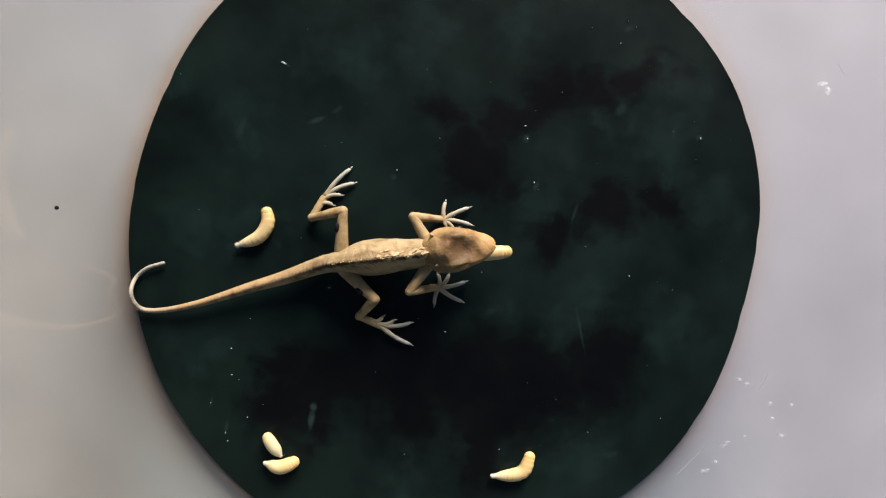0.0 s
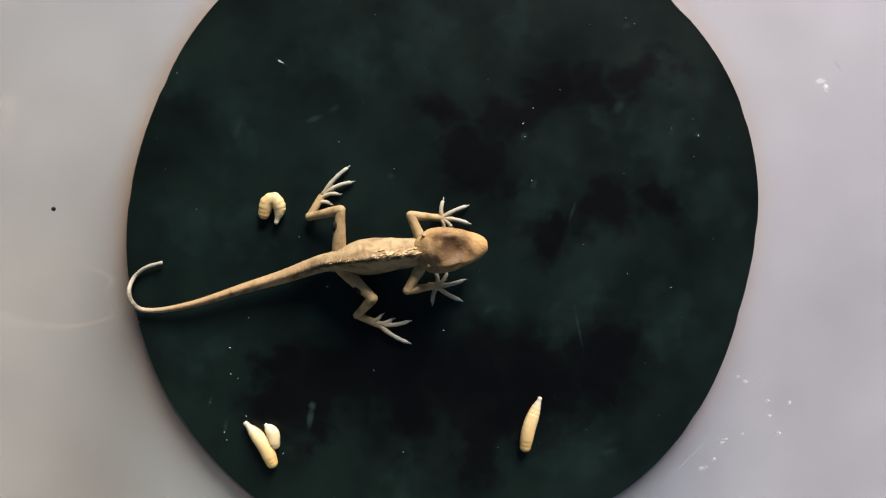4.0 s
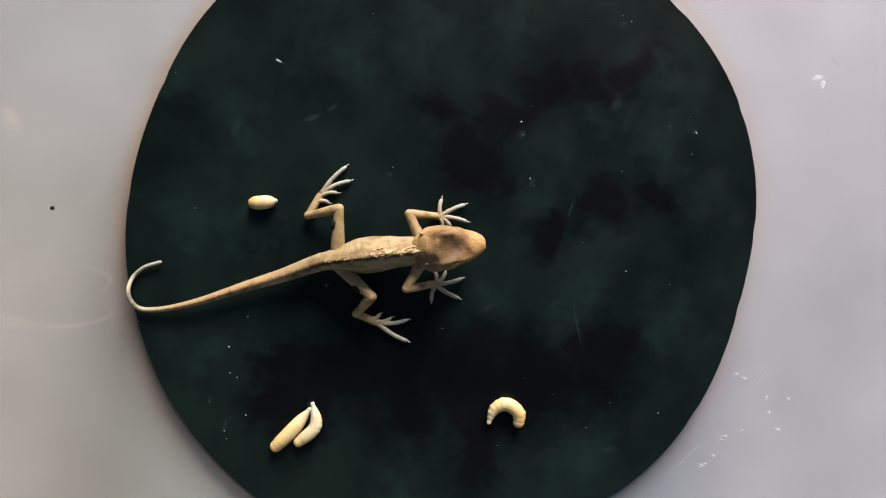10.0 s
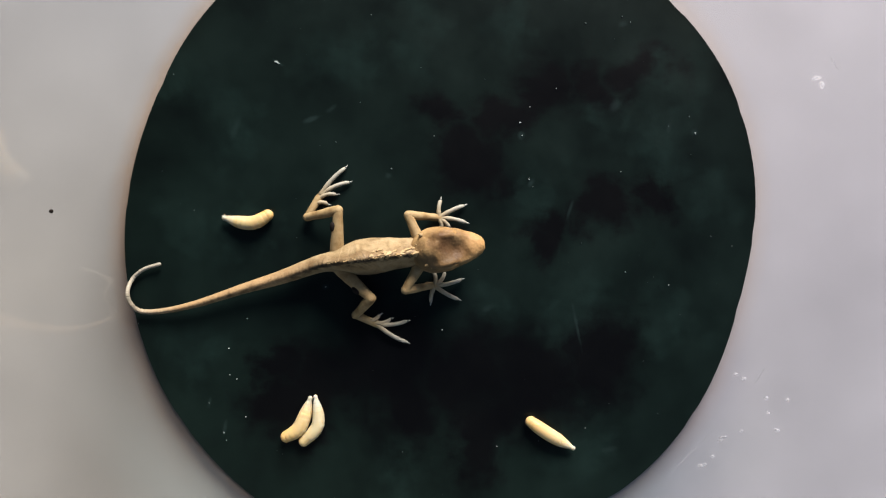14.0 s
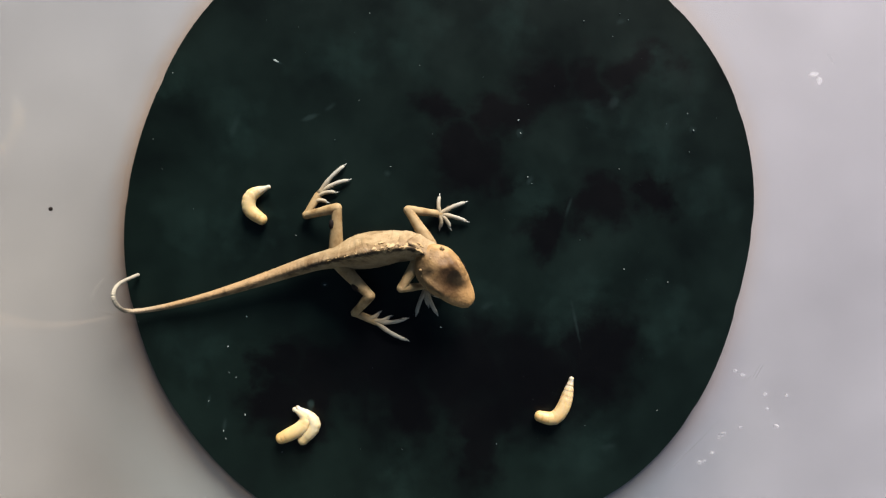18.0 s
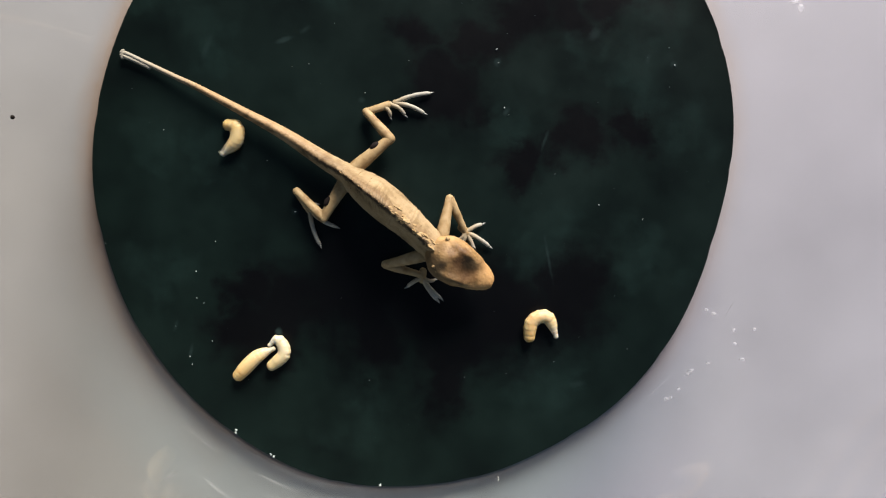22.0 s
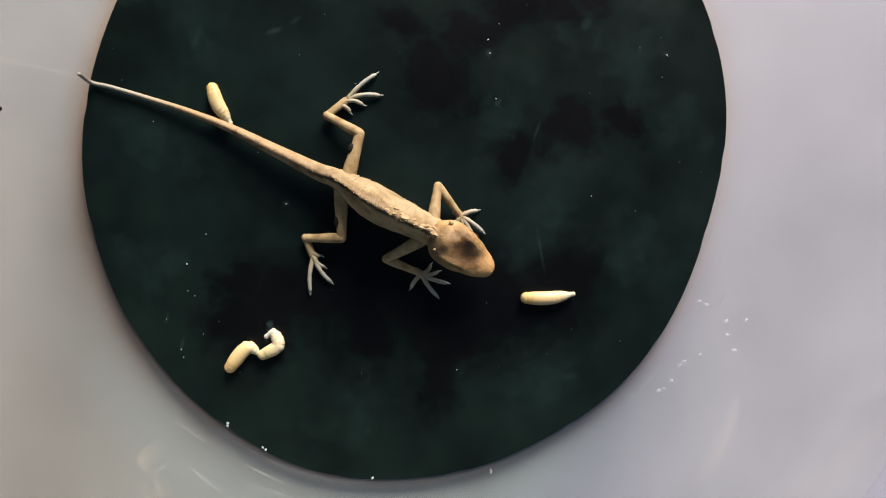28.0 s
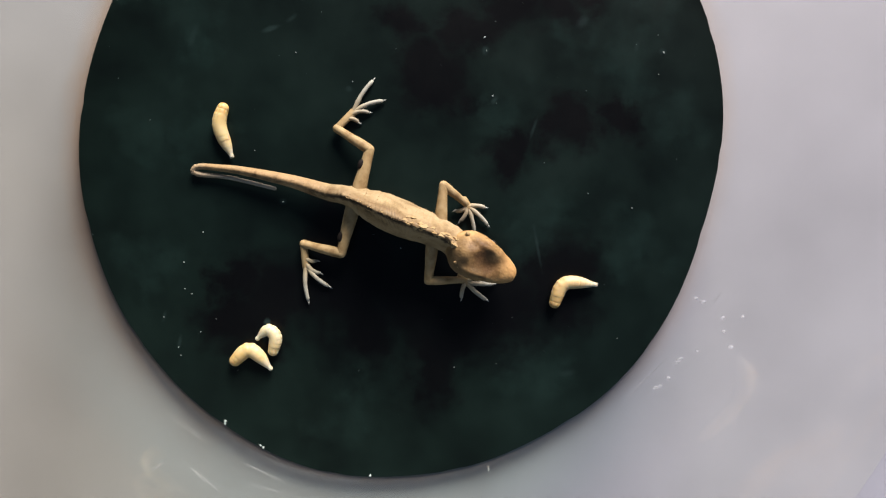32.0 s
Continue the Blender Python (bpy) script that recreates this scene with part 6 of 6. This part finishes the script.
    maggots[1].at(11.5, (17.2, -45.5), (22.9, -42.7), (28.5, -40.0))
    maggots[1].at(12, (18.4, -43.3), (21.6, -45.6), (20.2, -48.6), (17.7, -46.6))
    maggots[1].at(12.5, (18.7, -46.3), (21.7, -50.9), (25.0, -53.5), (27.9, -52.4))
    maggots[1].at(13, (18.6, -46.3), (22.4, -49.7), (24.7, -53.0), (24.4, -56.7))
    maggots[1].at(13.5, (19.8, -44.8), (23.4, -46.3), (23.7, -49.6), (20.5, -53.7))
    maggots[1].at(14, (20.1, -44.9), (24.4, -47.9), (30.1, -51.3))
    maggots[1].at(14.5, (20.7, -44.9), (24.7, -45.7), (25.0, -49.4), (20.8, -50.7))
    maggots[1].at(16.5, (22.3, -44.5), (25.6, -45.2), (32.1, -51.2))
    maggots[1].at(17, (22.5, -44.3), (27.1, -44.4), (31.7, -49.7))
    maggots[1].at(17.5, (22.8, -44.3), (25.7, -43.6), (32.6, -47.7))
    maggots[1].at(18, (22.2, -44.3), (25.8, -44.8), (28.2, -41.6), (29.8, -35.6))
    maggots[1].at(18.5, (24.0, -46.2), (28.0, -47.0), (31.0, -44.4), (29.2, -41.0))
    maggots[1].at(19, (24.0, -47.9), (28.3, -45.5), (30.9, -40.8))
    maggots[1].at(19.5, (26.7, -48.8), (28.3, -43.0), (32.6, -40.6))
    maggots[1].at(20, (25.5, -47.6), (28.1, -42.4), (32.9, -41.0))
    maggots[1].at(20.5, (26.9, -43.9), (29.7, -42.7), (33.2, -41.1))
    maggots[1].at(21, (29.8, -41.5), (27.0, -39.7), (29.4, -36.9), (32.5, -38.8), (32.6, -41.2))
    maggots[1].at(21.5, (29.3, -41.3), (27.0, -39.2), (29.8, -36.7), (32.5, -39.1), (31.5, -41.7))
    maggots[1].at(22, (27.1, -41.3), (27.6, -37.4), (31.0, -36.3), (33.2, -40.9))
    maggots[1].at(22.5, (27.2, -41.0), (29.3, -36.8), (34.6, -41.6))
    maggots[1].at(23, (26.2, -40.2), (29.8, -36.8), (33.7, -41.7))
    maggots[1].at(23.5, (24.5, -37.8), (27.6, -35.6), (30.3, -37.2), (34.2, -40.1))
    maggots[1].at(24, (24.6, -37.4), (28.6, -38.2), (31.7, -36.6), (32.3, -32.5))
    maggots[1].at(24.5, (26.3, -39.9), (30.4, -39.6), (33.9, -37.6), (32.1, -34.2))
    maggots[1].at(25, (26.2, -39.6), (31.2, -38.6), (34.6, -33.6))
    maggots[1].at(25.5, (28.7, -38.1), (34.1, -37.4), (39.8, -36.5))
    maggots[1].at(27.5, (29.1, -35.8), (31.8, -33.3), (38.6, -32.9))
    maggots[1].at(28, (27.7, -33.9), (33.1, -33.8), (38.5, -32.8))
    maggots[1].at(28.5, (29.0, -33.5), (32.2, -33.7), (35.7, -35.2), (38.5, -31.6))
    maggots[1].at(29, (29.7, -33.1), (34.4, -35.0), (39.3, -32.9))
    maggots[1].at(29.5, (31.9, -35.9), (36.4, -34.3), (41.8, -31.1))
    maggots[1].at(30, (32.5, -36.9), (38.5, -33.8), (43.7, -31.3))
    maggots[1].at(30.5, (32.9, -37.4), (37.1, -34.4), (43.5, -33.3))
    maggots[1].at(31, (33.1, -36.7), (37.4, -33.0), (43.4, -33.1))
    maggots[1].at(31.5, (34.8, -36.1), (36.1, -32.0), (39.2, -30.3), (43.2, -32.7))
    maggots[1].at(32, (35.0, -35.7), (37.2, -31.0), (44.2, -31.2))
    maggots[1].play()
    maggots[2].at(0, (-34.6, -53.9), (-37.6, -55.0), (-40.9, -54.3))
    maggots[2].at(0.5, (-34.6, -54.3), (-37.5, -55.6), (-40.5, -54.7))
    maggots[2].at(1, (-35.6, -54.2), (-38.5, -53.9), (-41.4, -52.9))
    maggots[2].at(1.5, (-36.9, -53.7), (-42.7, -50.3), (-48.5, -50.1))
    maggots[2].at(2, (-37.1, -54.3), (-41.4, -52.2), (-45.0, -49.6), (-42.9, -47.2))
    maggots[2].at(2.5, (-36.5, -54.0), (-39.9, -51.4), (-43.1, -57.3))
    maggots[2].at(3, (-36.9, -54.0), (-41.4, -53.1), (-45.9, -57.5))
    maggots[2].at(3.5, (-37.7, -54.2), (-41.4, -51.8), (-48.1, -50.5))
    maggots[2].at(5.5, (-38.7, -51.4), (-35.4, -47.4), (-33.1, -42.5))
    maggots[2].at(6, (-38.8, -51.4), (-35.4, -47.3), (-31.0, -41.4))
    maggots[2].at(6.5, (-38.6, -51.2), (-34.6, -46.8), (-30.2, -41.3))
    maggots[2].at(7, (-38.7, -51.4), (-34.0, -46.9), (-30.5, -43.0))
    maggots[2].at(8, (-38.8, -51.1), (-34.6, -47.3), (-30.0, -42.7))
    maggots[2].at(9, (-38.7, -51.1), (-34.6, -47.7), (-30.0, -43.4))
    maggots[2].at(9.5, (-38.8, -51.2), (-34.6, -47.1), (-30.4, -42.9))
    maggots[2].at(10.5, (-38.3, -50.5), (-34.0, -46.7), (-30.4, -41.7))
    maggots[2].at(12, (-37.6, -49.0), (-32.8, -46.1), (-29.7, -41.3))
    maggots[2].at(13, (-37.0, -48.7), (-32.7, -45.8), (-29.7, -41.0))
    maggots[2].at(14, (-36.1, -48.3), (-32.7, -45.9), (-30.3, -39.3))
    maggots[2].at(14.5, (-36.7, -48.6), (-32.1, -45.4), (-29.1, -39.5))
    maggots[2].at(16.5, (-36.8, -48.7), (-32.0, -44.1), (-26.0, -40.5))
    maggots[2].at(17, (-37.0, -48.9), (-32.6, -44.9), (-27.4, -41.0))
    maggots[2].at(17.5, (-36.9, -48.8), (-32.6, -45.2), (-28.6, -41.3))
    maggots[2].at(18, (-37.1, -49.1), (-32.5, -46.7), (-31.2, -44.4), (-33.8, -42.4))
    maggots[2].at(18.5, (-37.3, -49.5), (-33.1, -47.4), (-35.6, -43.2))
    maggots[2].at(19, (-37.4, -49.4), (-33.2, -47.2), (-35.0, -43.3))
    maggots[2].at(19.5, (-37.7, -49.7), (-33.7, -46.6), (-34.0, -42.7))
    maggots[2].at(20, (-37.6, -50.0), (-33.3, -46.6), (-32.6, -40.7))
    maggots[2].at(20.5, (-38.1, -50.8), (-34.1, -46.8), (-31.7, -41.6))
    maggots[2].at(21, (-38.4, -50.7), (-34.1, -46.4), (-31.5, -41.8))
    maggots[2].at(21.5, (-38.9, -51.4), (-34.3, -46.8), (-31.1, -44.9))
    maggots[2].at(22.5, (-39.2, -51.6), (-35.1, -47.0), (-31.3, -45.0))
    maggots[2].at(23, (-38.7, -51.2), (-35.0, -46.7), (-31.4, -44.9))
    maggots[2].at(24, (-39.2, -50.9), (-35.2, -45.7), (-30.7, -45.0))
    maggots[2].at(25, (-39.3, -50.9), (-35.6, -45.7), (-31.3, -45.7))
    maggots[2].at(27.5, (-39.1, -51.2), (-34.7, -46.5), (-30.9, -45.1))
    maggots[2].at(28, (-39.1, -51.3), (-35.2, -46.6), (-32.3, -48.2))
    maggots[2].at(28.5, (-38.8, -50.8), (-35.6, -46.3), (-32.6, -48.7), (-29.4, -49.4))
    maggots[2].at(29, (-38.8, -50.8), (-35.5, -47.2), (-32.0, -49.3), (-28.8, -48.9))
    maggots[2].at(29.5, (-38.2, -51.0), (-35.4, -47.9), (-31.0, -48.9), (-27.3, -46.7))
    maggots[2].at(30, (-38.3, -50.5), (-34.7, -46.9), (-27.9, -48.6))
    maggots[2].at(30.5, (-38.2, -50.4), (-34.7, -47.8), (-30.8, -49.2), (-26.2, -48.5))
    maggots[2].at(31, (-37.3, -50.2), (-34.2, -47.9), (-29.8, -48.5), (-26.2, -46.4))
    maggots[2].at(31.5, (-37.4, -49.8), (-33.8, -47.3), (-29.1, -50.3))
    maggots[2].at(32, (-37.4, -50.2), (-33.8, -47.5), (-29.3, -51.8))
    maggots[2].play()
    maggots[3].at(0, (-40.5, -48.3), (-39.4, -50.1), (-37.8, -52.2))
    maggots[3].at(0.5, (-40.0, -48.4), (-39.0, -50.5), (-38.1, -52.8))
    maggots[3].at(1, (-40.1, -47.5), (-39.0, -49.5), (-38.1, -51.2))
    maggots[3].at(1.5, (-40.8, -46.7), (-41.4, -48.3), (-42.0, -50.0))
    maggots[3].at(2, (-38.3, -46.8), (-41.3, -47.9), (-42.6, -49.6))
    maggots[3].at(2.5, (-40.4, -47.3), (-41.7, -49.2), (-43.3, -51.0))
    maggots[3].at(3, (-41.5, -50.3), (-44.0, -51.0), (-42.9, -46.4))
    maggots[3].at(3.5, (-41.3, -50.8), (-42.0, -48.9), (-43.0, -46.9))
    maggots[3].at(5.5, (-33.5, -48.3), (-31.5, -46.0), (-32.2, -43.4))
    maggots[3].at(6, (-34.1, -47.7), (-31.5, -46.7), (-27.8, -41.7))
    maggots[3].at(6.5, (-33.5, -48.0), (-31.4, -46.5), (-27.7, -41.8))
    maggots[3].at(7, (-33.2, -48.8), (-30.1, -46.9), (-28.7, -43.0))
    maggots[3].at(7.5, (-33.7, -49.2), (-30.1, -47.5), (-27.7, -41.6))
    maggots[3].at(8, (-33.1, -49.5), (-29.4, -47.3), (-28.1, -41.6))
    maggots[3].at(9, (-32.8, -49.5), (-28.8, -46.7), (-29.6, -41.2))
    maggots[3].at(9.5, (-33.1, -50.0), (-29.2, -46.2), (-29.6, -41.0))
    maggots[3].at(10.5, (-33.5, -49.7), (-29.2, -46.1), (-29.9, -40.8))
    maggots[3].at(12, (-32.3, -49.6), (-28.9, -46.2), (-29.2, -39.6))
    maggots[3].at(13, (-32.4, -49.4), (-28.4, -45.9), (-29.0, -39.7))
    maggots[3].at(14, (-32.1, -49.5), (-28.6, -45.5), (-29.1, -38.9))
    maggots[3].at(14.5, (-32.1, -49.4), (-28.4, -45.4), (-28.7, -39.5))
    maggots[3].at(16.5, (-32.0, -49.5), (-28.8, -45.5), (-23.5, -43.9))
    maggots[3].at(17, (-32.0, -49.8), (-28.7, -45.6), (-28.0, -43.6))
    maggots[3].at(17.5, (-31.8, -49.7), (-28.7, -46.1), (-30.0, -45.2))
    maggots[3].at(18, (-32.1, -49.6), (-29.3, -45.7), (-33.1, -42.0))
    maggots[3].at(18.5, (-30.8, -49.7), (-29.8, -45.2), (-33.2, -40.9))
    maggots[3].at(19, (-31.9, -50.1), (-29.9, -45.3), (-33.7, -41.4))
    maggots[3].at(19.5, (-32.2, -49.9), (-29.8, -46.0), (-32.0, -41.4))
    maggots[3].at(20, (-32.2, -49.9), (-29.4, -45.3), (-30.3, -42.0))
    maggots[3].at(20.5, (-32.0, -49.7), (-28.8, -44.8), (-31.1, -41.8))
    maggots[3].at(21, (-32.2, -49.7), (-29.0, -45.0), (-30.9, -42.5))
    maggots[3].at(21.5, (-32.1, -49.1), (-28.8, -45.7), (-29.8, -42.8), (-31.7, -43.6))
    maggots[3].at(22.5, (-31.5, -48.9), (-28.6, -46.2), (-30.0, -43.0), (-32.2, -44.1))
    maggots[3].at(23, (-32.1, -48.9), (-28.9, -45.9), (-30.2, -42.7), (-32.4, -43.1))
    maggots[3].at(24, (-32.1, -48.9), (-28.8, -45.6), (-30.1, -42.6), (-32.0, -44.0))
    maggots[3].at(25, (-32.4, -48.6), (-28.8, -45.3), (-30.1, -42.8), (-31.7, -43.8))
    maggots[3].at(27.5, (-31.6, -48.1), (-28.3, -45.5), (-29.6, -42.8), (-31.5, -43.4))
    maggots[3].at(28, (-31.7, -48.2), (-28.2, -46.0), (-29.1, -43.2), (-30.8, -43.9))
    maggots[3].at(28.5, (-31.2, -47.6), (-28.3, -44.6), (-29.8, -42.9), (-32.1, -44.4))
    maggots[3].at(29, (-31.2, -47.4), (-28.4, -44.6), (-30.1, -43.2), (-32.5, -44.7))
    maggots[3].at(30, (-30.3, -46.8), (-28.4, -44.3), (-30.3, -42.9), (-32.6, -44.3))
    maggots[3].at(31, (-29.8, -46.8), (-28.4, -44.3), (-30.3, -42.9), (-33.3, -45.4))
    maggots[3].at(31.5, (-28.6, -47.8), (-28.4, -44.3), (-30.4, -43.2), (-33.0, -44.9))
    maggots[3].at(32, (-28.7, -47.8), (-28.1, -44.6), (-29.8, -42.9), (-32.2, -44.9))
    maggots[3].play()
    # the caught maggot goes down the throat and stays in the belly
    for t, out, trunk in lizard.rows:
        m = out[lizard.head] if t < 0.85 else trunk
        x0, x1 = (16.8, 7.5) if t < 0.85 else (4.0, -4.0)
        ends = [m @ Vector((x * MM, (-1.6 if t < 0.85 else 0.0) * MM, -1.2 * MM)) / MM for x in (x0, (x0 + x1) / 2, x1)]
        swallowed.at(t, *[tuple(p) for p in ends])
    swallowed.play()


motions()
